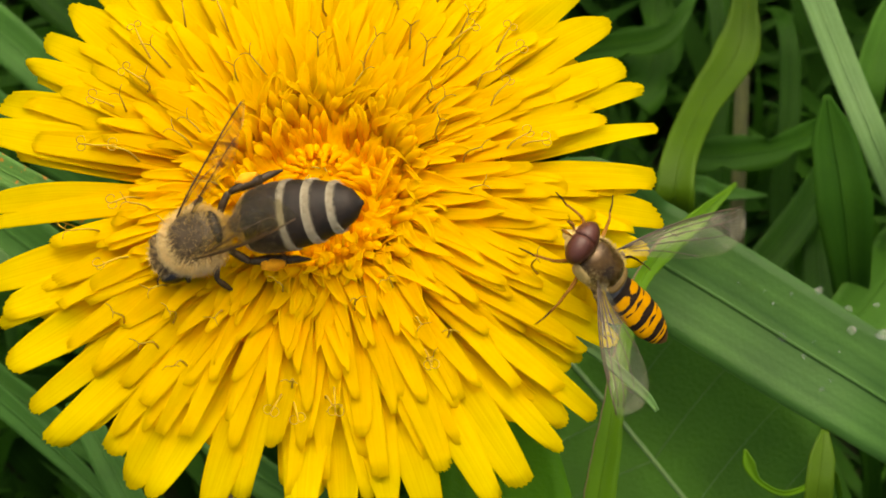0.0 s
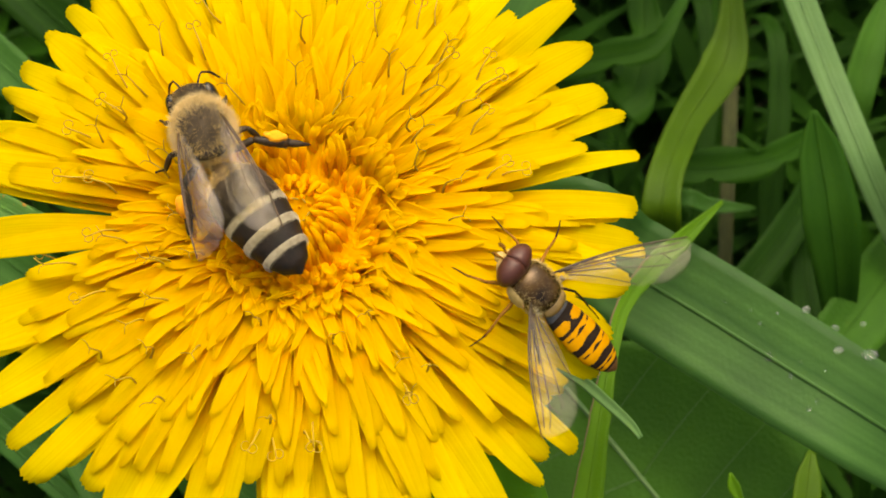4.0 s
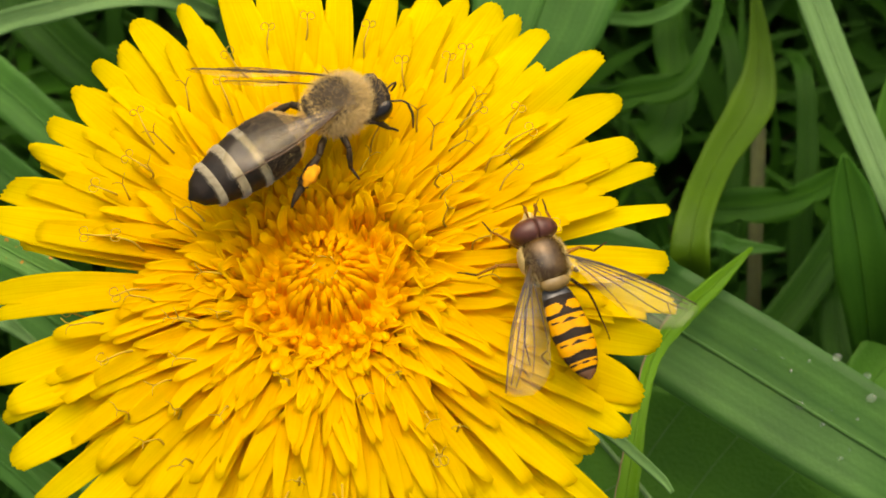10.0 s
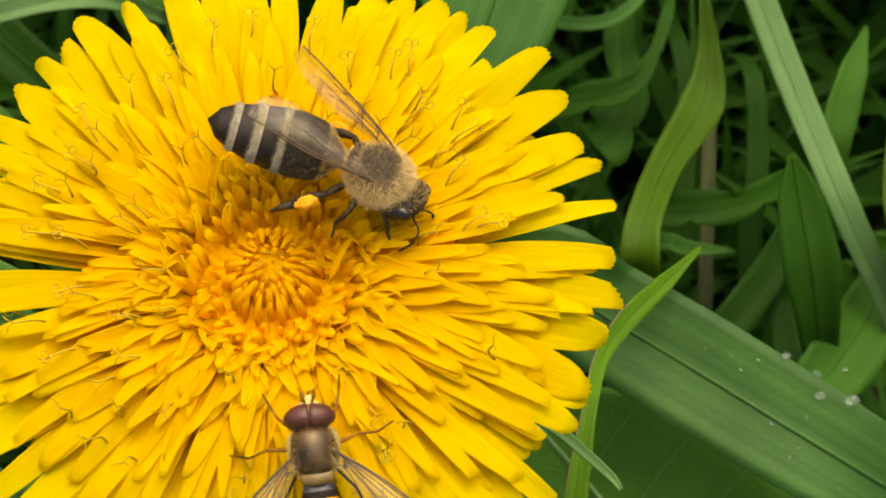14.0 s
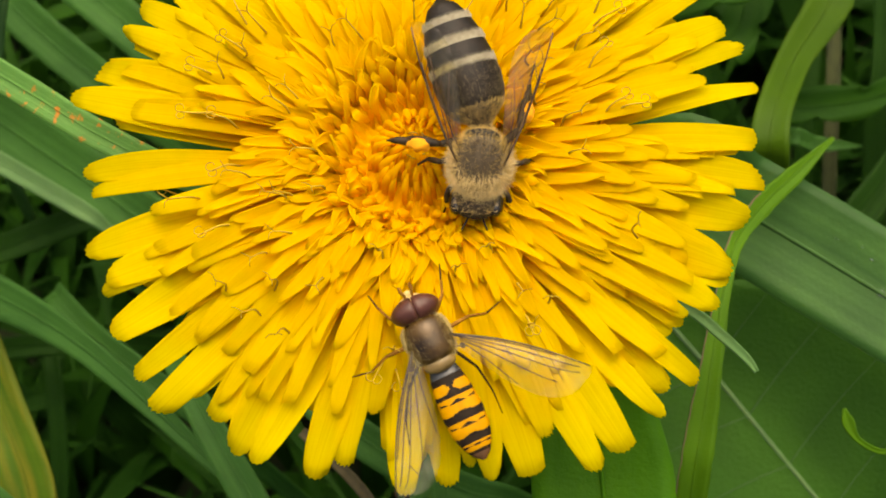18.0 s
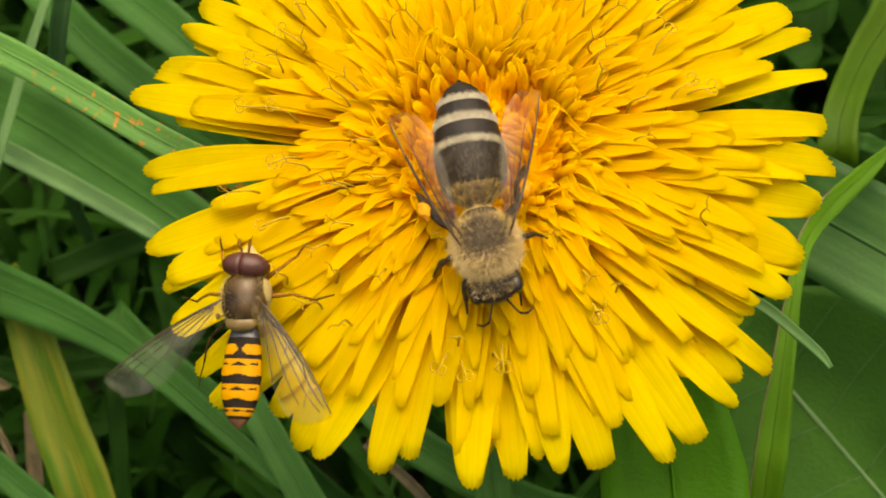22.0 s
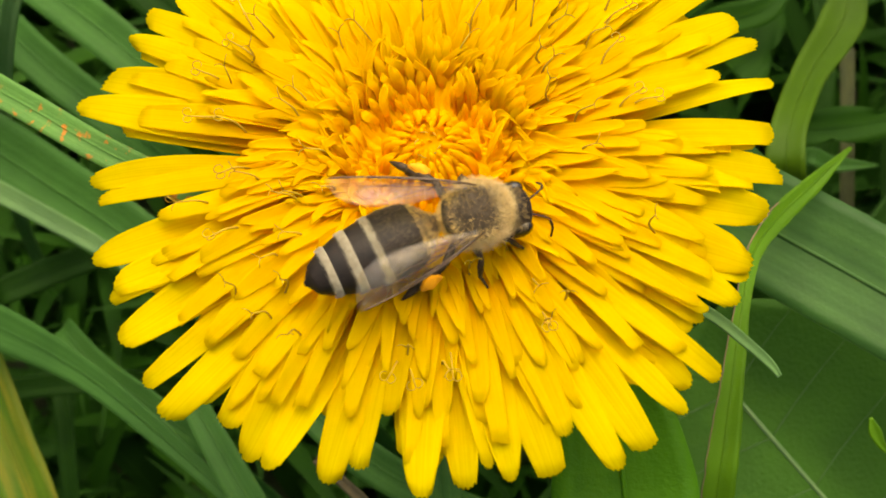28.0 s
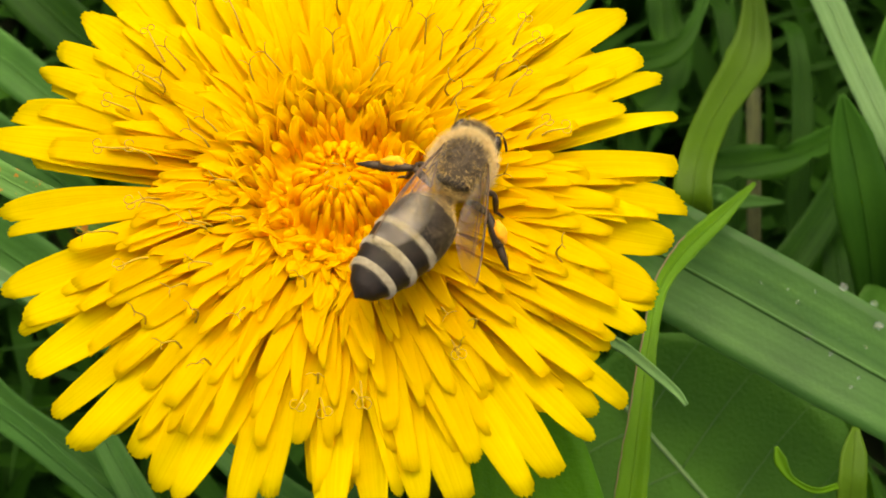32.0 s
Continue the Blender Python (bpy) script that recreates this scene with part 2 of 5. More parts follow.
FUR_DARK = plain_material("bee_fur_dark", (0.045, 0.032, 0.02), (0.12, 0.085, 0.05), 0.8, 2500.0)
HEAD = plain_material("bee_head_dark", (0.006, 0.004, 0.003), (0.018, 0.012, 0.008), 0.7, 1500.0, strength=0.5)
LEG = plain_material("bee_leg_dark", (0.016, 0.010, 0.006), (0.055, 0.034, 0.016), 0.5, 2500.0)
for shell_paint in (SHELL, LEG, HEAD):
    shell_paint.node_tree.nodes["Principled BSDF"].inputs["Specular IOR Level"].default_value = 0.25
BEE_EYE = plain_material("bee_eye_black", (0.006, 0.005, 0.004), (0.018, 0.013, 0.01), 0.22, 4000.0)
POLLEN = plain_material("pollen_orange", (0.70, 0.27, 0.002), (0.84, 0.36, 0.004), 0.85, 4000.0, strength=1.0)
BEE_WING = wing_material("bee_wing", (0.955, 0.935, 0.83), (0.70, 0.66, 0.70), 0.950, 0.45)
BEE_VEIN = plain_material("bee_wing_vein", (0.03, 0.015, 0.006), (0.10, 0.05, 0.02), 0.4)
FLY_EYE = plain_material("hoverfly_eye_maroon", (0.052, 0.014, 0.009), (0.080, 0.022, 0.013), 0.42, 5000.0, strength=0.3)
FLY_FACE = plain_material("hoverfly_face_yellow", (0.50, 0.36, 0.10), (0.66, 0.50, 0.2), 0.6, 3000.0)
BRONZE = plain_material("hoverfly_thorax_bronze", (0.016, 0.008, 0.003), (0.092, 0.048, 0.011), 0.27, 700.0, metal=0.3)
FLY_SIDE = plain_material("hoverfly_side_buff", (0.34, 0.25, 0.08), (0.48, 0.36, 0.15), 0.6, 2500.0)
SCUTELLUM = plain_material("hoverfly_scutellum", (0.12, 0.075, 0.02), (0.21, 0.135, 0.045), 0.35, 1500.0)
STEEL = plain_material("hoverfly_waist_grey", (0.035, 0.035, 0.038), (0.10, 0.10, 0.105), 0.3, 1500.0, metal=0.3)
FLY_BLACK = plain_material("hoverfly_black", (0.010, 0.007, 0.005), (0.025, 0.016, 0.010), 0.5, 2000.0)
FLY_ORANGE = plain_material("hoverfly_orange", (0.42, 0.185, 0.003), (0.52, 0.245, 0.005), 0.5, 2000.0)
FLY_TIP = plain_material("hoverfly_tail_brown", (0.05, 0.022, 0.006), (0.13, 0.05, 0.012), 0.45, 2000.0)
FLY_LEG = plain_material("hoverfly_leg", (0.15, 0.065, 0.008), (0.27, 0.12, 0.016), 0.5, 2500.0)
FLY_LEG_DARK = plain_material("hoverfly_leg_dark", (0.025, 0.013, 0.005), (0.06, 0.03, 0.01), 0.5, 2500.0)
for hide in (FLY_ORANGE, FLY_BLACK, FLY_LEG, FLY_LEG_DARK):
    hide.node_tree.nodes["Principled BSDF"].inputs["Specular IOR Level"].default_value = 0.07
FLY_WING = wing_material("hoverfly_wing", (0.95, 0.945, 0.88), (0.80, 0.79, 0.70), 0.968, 0.45)
FLY_VEIN = plain_material("hoverfly_wing_vein", (0.02, 0.012, 0.006), (0.06, 0.035, 0.015), 0.4)

# ---- mesh tools; shapes are drawn in millimetres ----
MM = 0.001


def build(name, verts, faces, mats, uv=None, pick=None, smooth=True):
    me = bpy.data.meshes.new(name)
    me.from_pydata([tuple(v) for v in (np.asarray(verts, float) * MM)], [], [tuple(int(i) for i in f) for f in faces])
    for m in mats if isinstance(mats, (list, tuple)) else [mats]:
        me.materials.append(m)
    if pick is not None:
        me.polygons.foreach_set("material_index", np.asarray(pick, dtype=np.int32))
    me.polygons.foreach_set("use_smooth", np.full(len(me.polygons), smooth))
    if uv is not None:
        index = np.empty(len(me.loops), dtype=np.int32)
        me.loops.foreach_get("vertex_index", index)
        layer = me.uv_layers.new(name="UVMap")
        layer.data.foreach_set("uv", np.asarray(uv, dtype=np.float32)[index].ravel())
    me.update()
    return me


def part(name, mesh, parent, label="", m=None):
    ob = new(name, mesh)
    ob.parent = parent
    if m is not None:
        ob.matrix_basis = m
    if label:
        tagged(ob, label)
    return ob


def holder(name, m, label, category, group="", kind=""):
    ob = new(name)
    ob.empty_display_size = 0.002
    ob.matrix_basis = m
    return tagged(ob, label, category, group, kind)


def at(x, y, z, rx=0, ry=0, rz=0):
    return pose(x * MM, y * MM, z * MM, rx, ry, rz)


def grid_faces(nu, nv, start=0, closed=False, flip=False):
    out = []
    for i in range(nu - 1):
        for j in range(nv if closed else nv - 1):
            k = (j + 1) % nv
            f = (start + i * nv + j, start + i * nv + k, start + (i + 1) * nv + k, start + (i + 1) * nv + j)
            out.append(f[::-1] if flip else f)
    return out


def sheet(points, thick):
    """A closed thin body from a grid of points (rows along it, columns across): verts, faces and uv."""
    P = np.asarray(points, float)
    nu, nv = P.shape[:2]
    n = np.cross(np.gradient(P, axis=0), np.gradient(P, axis=1))
    n /= np.maximum(np.linalg.norm(n, axis=2, keepdims=True), 1e-9)
    n *= np.sign(n[:, :, 2].sum() or 1.0)
    Q = P - n * thick
    V = np.concatenate([P.reshape(-1, 3), Q.reshape(-1, 3)])
    k = nu * nv
    F = grid_faces(nu, nv) + grid_faces(nu, nv, k, flip=True)
    ring = [j for j in range(nv)] + [i * nv + nv - 1 for i in range(1, nu)] + [(nu - 1) * nv + j for j in range(nv - 2, -1, -1)] + [i * nv for i in range(nu - 2, 0, -1)]
    for a, b in zip(ring, ring[1:] + ring[:1]):
        F.append((b, a, a + k, b + k))
    u = np.stack(np.meshgrid(np.linspace(0, 1, nu), np.linspace(0, 1, nv), indexing="ij")[::-1], axis=2).reshape(-1, 2)
    return V, F, np.concatenate([u, u])


def curve_points(knots, n):
    """A smooth line through the knots (Catmull-Rom)."""
    K = np.asarray(knots, float)
    K = np.vstack([2 * K[0] - K[1], K, 2 * K[-1] - K[-2]])
    out = []
    for s in np.linspace(0, len(K) - 3 - 1e-9, n):
        i = int(s)
        f = s - i
        a, b, c, d = K[i:i + 4]
        out.append(0.5 * (2 * b + (c - a) * f + (2 * a - 5 * b + 4 * c - d) * f ** 2 + (3 * b - a - 3 * c + d) * f ** 3))
    return np.array(out)


def tube(line, radii, sides=6):
    """A round body along a line, closed at its ends."""
    L = np.asarray(line, float)
    n = len(L)
    R = np.interp(np.linspace(0, 1, n), np.linspace(0, 1, len(radii)), radii)
    T = np.gradient(L, axis=0)
    T /= np.maximum(np.linalg.norm(T, axis=1, keepdims=True), 1e-9)
    up = np.array([0.0, 0.0, 1.0]) if abs(T[0][2]) < 0.9 else np.array([1.0, 0.0, 0.0])
    V = []
    for p, t, r in zip(L, T, R):
        a = np.cross(t, up)
        a /= max(np.linalg.norm(a), 1e-9)
        up = np.cross(a, t)
        for k in range(sides):
            g = 2 * math.pi * k / sides
            V.append(p + r * (math.cos(g) * a + math.sin(g) * up))
    F = grid_faces(n, sides, closed=True, flip=True)
    F += [tuple(range(sides)), tuple((n - 1) * sides + k for k in range(sides))[::-1]]
    return np.array(V), F


def egg(rx, ry, rz, centre=(0, 0, 0), nu=14, nv=20, shape=None):
    """A rounded body round the x axis; shape(s) scales its section along it."""
    V = []
    for i in range(nu + 1):
        a = math.pi * i / nu
        s = -math.cos(a)
        w = max(math.sin(a), 0.001) * (shape(s) if shape else 1)
        for j in range(nv):
            g = 2 * math.pi * j / nv
            V.append((centre[0] + rx * s, centre[1] + ry * w * math.cos(g), centre[2] + rz * w * math.sin(g)))
    return np.array(V), grid_faces(nu + 1, nv, closed=True, flip=True)


def merge(*bodies):
    V, F, n = [], [], 0
    for v, f in bodies:
        V.append(np.asarray(v))
        F += [tuple(i + n for i in q) for q in f]
        n += len(v)
    return np.concatenate(V), F


def hairs(rng, body, centre, count, length, width, lean=(0, 0, 0), keep=None):
    """Short tapering bristles standing evenly on a rounded body."""
    V, faces = np.asarray(body[0]), body[1]
    quads = [f for f in faces if len(f) == 4]
    area = np.cumsum([np.linalg.norm(np.cross(V[f[1]] - V[f[0]], V[f[3]] - V[f[0]])) + 1e-6 for f in quads])
    P, F = [], []
    while len(F) < count:
        f = quads[min(len(quads) - 1, int(np.searchsorted(area, rng.random() * area[-1])))]
        a, b = rng.random(), rng.random()
        p = (V[f[0]] * (1 - a) + V[f[1]] * a) * (1 - b) + (V[f[3]] * (1 - a) + V[f[2]] * a) * b
        if keep and not keep(p):
            continue
        n = p - np.asarray(centre)
        n = n / np.linalg.norm(n) + np.array([rng.gauss(0, 0.3) for _ in range(3)]) + np.asarray(lean)
        n /= np.linalg.norm(n)
        s = np.cross(n, [rng.uniform(-1, 1) for _ in range(3)])
        s *= width / max(np.linalg.norm(s), 1e-6)
        q = p - n * 0.05
        k = len(P)
        h = length * rng.uniform(0.6, 1.25)
        P += [q - s, q + s, p + n * h]
        F.append((k, k + 1, k + 2))
    return np.array(P), F


def strap(knots, widths, n=26, nv=7, fold=0.25, thick=0.12, face=(0, -0.35, 0.94), twist=0.0, saw=None):
    """The grid of a blade or leaf along knots; widths in millimetres along it; fold: how deep its channel is."""
    L = curve_points(knots, n)
    W = np.interp(np.linspace(0, 1, n), np.linspace(0, 1, len(widths)), widths)
    T = np.gradient(L, axis=0)
    T /= np.linalg.norm(T, axis=1, keepdims=True)
    P = np.zeros((n, nv, 3))
    f = np.asarray(face, float)
    for i in range(n):
        side = np.cross(T[i], f)
        side /= np.linalg.norm(side)
        nor = np.cross(side, T[i])
        a = radians(twist) * i / (n - 1)
        side, nor = side * math.cos(a) + nor * math.sin(a), nor * math.cos(a) - side * math.sin(a)
        for j in range(nv):
            v = 2 * j / (nv - 1) - 1
            w = W[i] / 2
            if saw and abs(v) > 0.99:
                w *= saw(i / (n - 1), v)
            P[i, j] = L[i] + side * v * w + nor * fold * W[i] / 2 * (abs(v) ** 1.5 - 0.5)
    return P


def strap_thing(name, piece, knots, widths, mat, label, category, group="", **more):
    """A plant that shows one blade or leaf: an Empty at its root, the blade under it, its midrib on the blade."""
    thick, rib = more.pop("thick", 0.14), more.pop("rib", 0.0)
    P = strap(knots, widths, **more)
    root = np.asarray(knots[-1], float)
    V, F, uv = sheet(P - root, thick)
    thing = holder(name, at(*root), label, category, group)
    ob = part(piece, build(piece, V, F, mat, uv), thing)
    if rib:
        line = P[:, P.shape[1] // 2] - root + np.array([0, 0, 0.05])
        part("midrib", build("midrib", *tube(line, [rib, rib, rib * 0.8], 6), mat), ob)
    return ob, P - root, root

# ---- the dandelion ----
def dome(r):
    """Height of the flower's upper surface at r millimetres from its axis."""
    return float(np.interp(r, [0, 3.6, 4.6, 6.5, 9, 12, 16, 20, 23], [2.6, 2.2, 2.2, 2.55, 2.8, 2.65, 1.9, 0.7, -0.4]))


def floret(rng, r0, z0, rm, zm, r1, z1, width, roll, teeth, side=0.0, waist=0.25, lift=0.0, blunt=0.1, twist=0.0, sway=0.42, taper=0.22):
    """One strap-shaped ray floret, drawn outwards along x: a shallow ribbed channel with a cut, toothed tip or a narrow blunt one."""
    nu, nv = 18, 11
    P = np.zeros((nu, nv, 3))
    jag = [rng.uniform(0.25, 1.0) for _ in range(5)]
    wig, ph = rng.uniform(-1, 1) * sway, rng.uniform(0, 6.3)
    lop = rng.uniform(-1, 1) * 0.1
    wave = rng.uniform(0.02, 0.14) * width
    crease = rng.uniform(0.020, 0.045)
    horn = rng.uniform(-0.5, 1.0) * teeth
    slant = rng.uniform(-0.16, 0.16) * width
    for i in range(nu):
        u = (i / (nu - 1)) ** 0.9
        x = (1 - u) ** 2 * r0 + 2 * u * (1 - u) * rm + u * u * r1
        z = (1 - u) ** 2 * z0 + 2 * u * (1 - u) * zm + u * u * z1
        y = side * u * u + wig * math.sin(4.6 * u + ph) * max(width, 1.0) * u * 0.5
        w = width * (waist + (1 - waist) * math.sin(min(1.0, u / 0.66) * math.pi / 2)) * (1 - taper * max(0.0, (u - 0.66) / 0.34) ** 1.7)
        spin = radians(twist) * u * u
        k = roll * (1 - 0.45 * u)
        for j in range(nv):
            v = 2 * j / (nv - 1) - 1
            a = v * (0.35 + k * 1.6)
            yy = math.sin(a) / max(math.sin(0.35 + k * 1.6), 0.5) * w / 2
            zz = (1 - math.cos(a)) * w * 0.5 * (0.4 + k) + crease * width * math.cos(v * 4 * math.pi) * u * (1 - u ** 6)
            zz += lop * yy + wave * math.sin(7 * u + ph + 1.2 * v) * u
            tip = 0.0
            if i >= nu - 2:
                end = 1.0 if i == nu - 1 else 0.45
                notch = (jag[j // 2] * teeth if j % 2 and i == nu - 1 else 0.0)
                tip = end * (horn * abs(v) ** 3 - blunt * width * abs(v) ** 2.2 + slant * v * min(1.0, teeth * 4)) - notch
            P[i, j] = (x + tip, y + yy * math.cos(spin) - zz * math.sin(spin), z + zz * math.cos(spin) + yy * math.sin(spin) + lift * u * u)
    return sheet(P, 0.07)


# tips of the outermost florets: degrees round the flower, millimetres from its axis
OUTER = [(3.3, 21.8), (13.4, 22.6), (21.5, 22.7), (26.5, 22.0), (35.1, 23.2), (42.8, 24.0), (52.1, 23.3), (57.1, 23.0), (62, 23.1), (68.2, 22.6),
         (73.2, 21.8), (80.6, 22.3), (90.6, 23.4), (97.4, 22.0), (102.3, 23.4), (108.7, 24.0), (117.8, 23.1), (124.8, 23.4), (130.6, 22.3), (135.9, 22.7),
         (143.4, 22.3), (149, 22.1), (155.2, 22.2), (162.2, 22.6), (169.4, 23.6), (183.3, 21.9), (197.2, 22.2), (202.7, 21.3), (211.8, 22.4), (219.8, 22.7),
         (226.7, 23.2), (234.8, 21.2), (239.8, 22.2), (245.7, 22.2), (254.4, 21.8), (269.8, 22.0), (276, 21.4), (285.1, 21.5), (290.1, 21.9), (298.6, 23.3),
         (304.8, 23.1), (311.9, 22.8), (316, 21.8), (320.4, 22.8), (326.9, 19.9), (333.1, 21.3), (340.1, 21.2), (348.9, 21.4), (357.8, 22.1)]
GAPS = [(177.0, 4.2), (190.5, 3.6), (7.0, 3.6), (86.0, 1.8), (262.0, 3.0), (326.0, 1.5)]


def in_gap(a):
    return any(abs((a - g + 180) % 360 - 180) < w for g, w in GAPS)


def dandelion():
    rng = random.Random(11)
    flower = holder("dandelion", at(0, 0, 0), "open yellow dandelion flower with an orange heart, among grass", "flower")
    head = part("receptacle", build("receptacle", *merge(egg(4.4, 4.6, 4.6, (0, 0, 0), 12, 20)), SEPAL), flower, "", at(0, 0, -5.0, 0, 90, 0))
    # packed floret tubes between the straps: a ruffled low dome added to brighten gaps
    nr, na = 30, 240
    V = [(0.0, 0.0, 0.6)]
    for i in range(1, nr + 1):
        r = 12.5 * i / nr
        for j in range(na):
            g = 2 * math.pi * j / na
            ruffle = 0.6 * noise.noise((16 * math.cos(g), 16 * math.sin(g), r * 0.6)) + 0.5 * noise.noise((36 * math.cos(g), 36 * math.sin(g), r * 1.1))
            V.append((r * math.cos(g), r * math.sin(g), dome(r) - 1.75 - 1.2 * math.exp(-((r - 3.6) / 0.75) ** 2) - 2.2 * max(0.0, (r - 9.5) / 3.0) ** 2 + ruffle * min(1.0, r / 5)))
    F = [(0, 1 + j, 1 + (j + 1) % na) for j in range(na)] + grid_faces(nr, na, 1, closed=True, flip=True)
    part("floret_bed", build("floret_bed", V, F, BED), flower, "orange lining in place of packed floret tubes, added to brighten gaps")
    # filler dome added under the heart straps to keep the gaps from going dark
    part("heart_core", build("heart_core", *egg(1.5, 2.3, 2.3, (0, 0, 0), 10, 20), BUD), flower, "", at(0, 0, 0.35, 0, 90, 0))
    # outer ring, tip by tip
    for a, r in OUTER:
        w = rng.uniform(2.55, 3.3)
        V, F, uv = floret(rng, 3.2, -2.0, 13.0, rng.uniform(1.6, 2.4), r, rng.uniform(-0.7, 0.0), w, rng.uniform(-0.05, 0.22), rng.uniform(0.12, 0.24), side=rng.uniform(-0.25, 0.25), blunt=rng.uniform(0.12, 0.24), sway=0.25, taper=rng.uniform(0.28, 0.52))
        part("ray_floret", build("ray_floret", V, F, PETAL, uv), flower, "", at(0, 0, 0, 0, 0, a))
    # a lower layer that closes the gaps between the outer tips
    for i in range(84):
        a = i * 137.508 + 40
        if in_gap(a % 360):
            continue
        r = rng.uniform(17.0, 21.2)
        V, F, uv = floret(rng, 3.2, -2.2, 11.0, rng.uniform(1.0, 1.7), r, rng.uniform(-0.8, -0.2), rng.uniform(1.7, 2.4), rng.uniform(0.0, 0.3), 0.13, side=rng.uniform(-0.6, 0.6), blunt=0.2, taper=rng.uniform(0.25, 0.5))
        part("ray_floret", build("ray_floret", V, F, PETAL, uv), flower, "", at(0, 0, 0, 0, 0, a))
    # the inner florets: shorter, narrower, more upright, wavier and rolled towards the heart
    count = 560
    for i in range(count):
        f = (i + 0.5) / count
        a = i * 137.508 + rng.gauss(0, 3.0)
        r = 21.0 - 15.6 * f ** 0.80 + rng.gauss(0, 0.7)
        if r > 13.5 and in_gap(a % 360):
            continue
        inner = min(1.0, max(0.0, (17.0 - r) / 7.0))
        w = (0.56 + 1.30 * max(0.0, (r - 5.5) / 15.5) ** 1.5) * rng.uniform(0.72, 1.2)
        z = dome(r) - 0.25 - 0.3 * (r > 14) + rng.gauss(0.1, 0.18)
        r0 = min(3.4 + 1.6 * f, r - 1.9)
        rm = r0 + (r - r0) * rng.uniform(0.34, 0.5)
        zm = dome(rm) + 0.1 + 0.2 * f + rng.uniform(-0.15, 0.15)
        roll = (0.20 + 0.42 * inner) * rng.uniform(0.4, 1.35)
        V, F, uv = floret(rng, r0 + 0.9 * f, -1.2 + 1.9 * f, rm, zm, r, z, w, roll, 0.2 * (1 - inner) + 0.02, blunt=0.13 + 0.28 * inner, side=rng.gauss(0, 0.45 + 0.5 * f),
                          lift=rng.uniform(-0.2, 0.4), twist=rng.gauss(0, 5 + 15 * inner), sway=0.3 + 1.2 * inner, waist=0.36 + 0.2 * inner, taper=rng.uniform(0.32, 0.66) + 0.22 * inner)
        kind = "ray_floret" if f < 0.55 else "inner_floret"
        part(kind, build(kind, V, F, PETAL, uv), flower, "", at(0, 0, 0, 0, 0, a))
    # half-open buds round the heart: stalks with pale round knobs, taller farther out
    def bud(length, r, bend, knob):
        line = curve_points([(0, 0, 0), (0.1 * bend, 0, length * 0.5), (bend, 0, length)], 11)
        V, F = tube(line, [r, r, r * 0.95, r * 0.85, r * 0.8, r * 0.9, r * knob * 0.8, r * knob, r * knob * 0.95, r * knob * 0.6, r * 0.1], 8)
        return build("bud_floret", V, F, BUD)
    open_buds = [bud(2.9, 0.15, 0.2, 1.5), bud(3.2, 0.17, 0.45, 1.7), bud(3.6, 0.20, 0.8, 1.6), bud(4.0, 0.23, 1.0, 1.6), bud(3.9, 0.27, 1.3, 1.7)]
    for i in range(165):
        a = i * 137.5 + rng.uniform(-9, 9)
        q = (i * 0.7548) % 1.0
        r = 3.5 + 2.9 * q
        part("bud_floret", open_buds[min(4, int(q * 4 + rng.random()))], flower, "", at(r * math.cos(radians(a)), r * math.sin(radians(a)), -1.35 + 0.55 * q + rng.uniform(-0.35, 0.35), rng.uniform(-14, 14), rng.uniform(-2, 16), a))
    # the closed heart: rings of straps that arch inwards and meet in the middle
    def arch(r0, z0, r1, z1, thick):
        line = curve_points([(r0 + 0.25, 0, -1.4), (r0 + 0.12, 0, z0 - 0.8), (r0 - 0.22 * (r0 - r1), 0, z0 + 0.1), (r1, 0, z1)], 11)
        return build("bud_floret", *tube(line, [thick * 0.8, thick, thick * 1.05, thick * 1.1, thick, thick * 0.75, thick * 0.2], 8), BUD)
    for count, r0, z0, r1, z1, thick in ((27, 2.75, 1.15, 2.05, 1.85, 0.26), (23, 2.2, 1.65, 1.55, 2.1, 0.23), (17, 1.6, 1.95, 1.1, 2.2, 0.20), (10, 1.05, 2.0, 0.7, 2.2, 0.18), (5, 0.45, 1.8, 0.3, 2.05, 0.16)):
        shapes = [arch(r0 + rng.uniform(-0.18, 0.18), z0 + rng.uniform(-0.25, 0.2), r1 + rng.uniform(-0.3, 0.3), z1 + rng.uniform(-0.2, 0.15), thick * rng.uniform(0.75, 1.2)) for _ in range(7)]
        for i in range(count):
            part("bud_floret", shapes[(i * 3 + i // 7) % 7], flower, "", at(0, 0, rng.uniform(-0.1, 0.1), 0, 0, 360 * i / count + rng.uniform(-5, 5)))
    # olive stigma tips that show among the closed straps in the middle
    for i in range(7):
        g = radians(360 * i / 7 + rng.uniform(-15, 15))
        r = rng.uniform(0.65, 0.95)
        arc = [((r + 0.1 * math.sin(3 * q)) * math.cos(g + q), (r + 0.1 * math.sin(3 * q)) * math.sin(g + q), 2.16 + 0.08 * math.sin(2 * q)) for q in np.linspace(-0.32, 0.32, 6)]
        part("stigma_tip", build("stigma_tip", *tube(arc, [0.03, 0.06, 0.03], 5), PISTIL), flower)
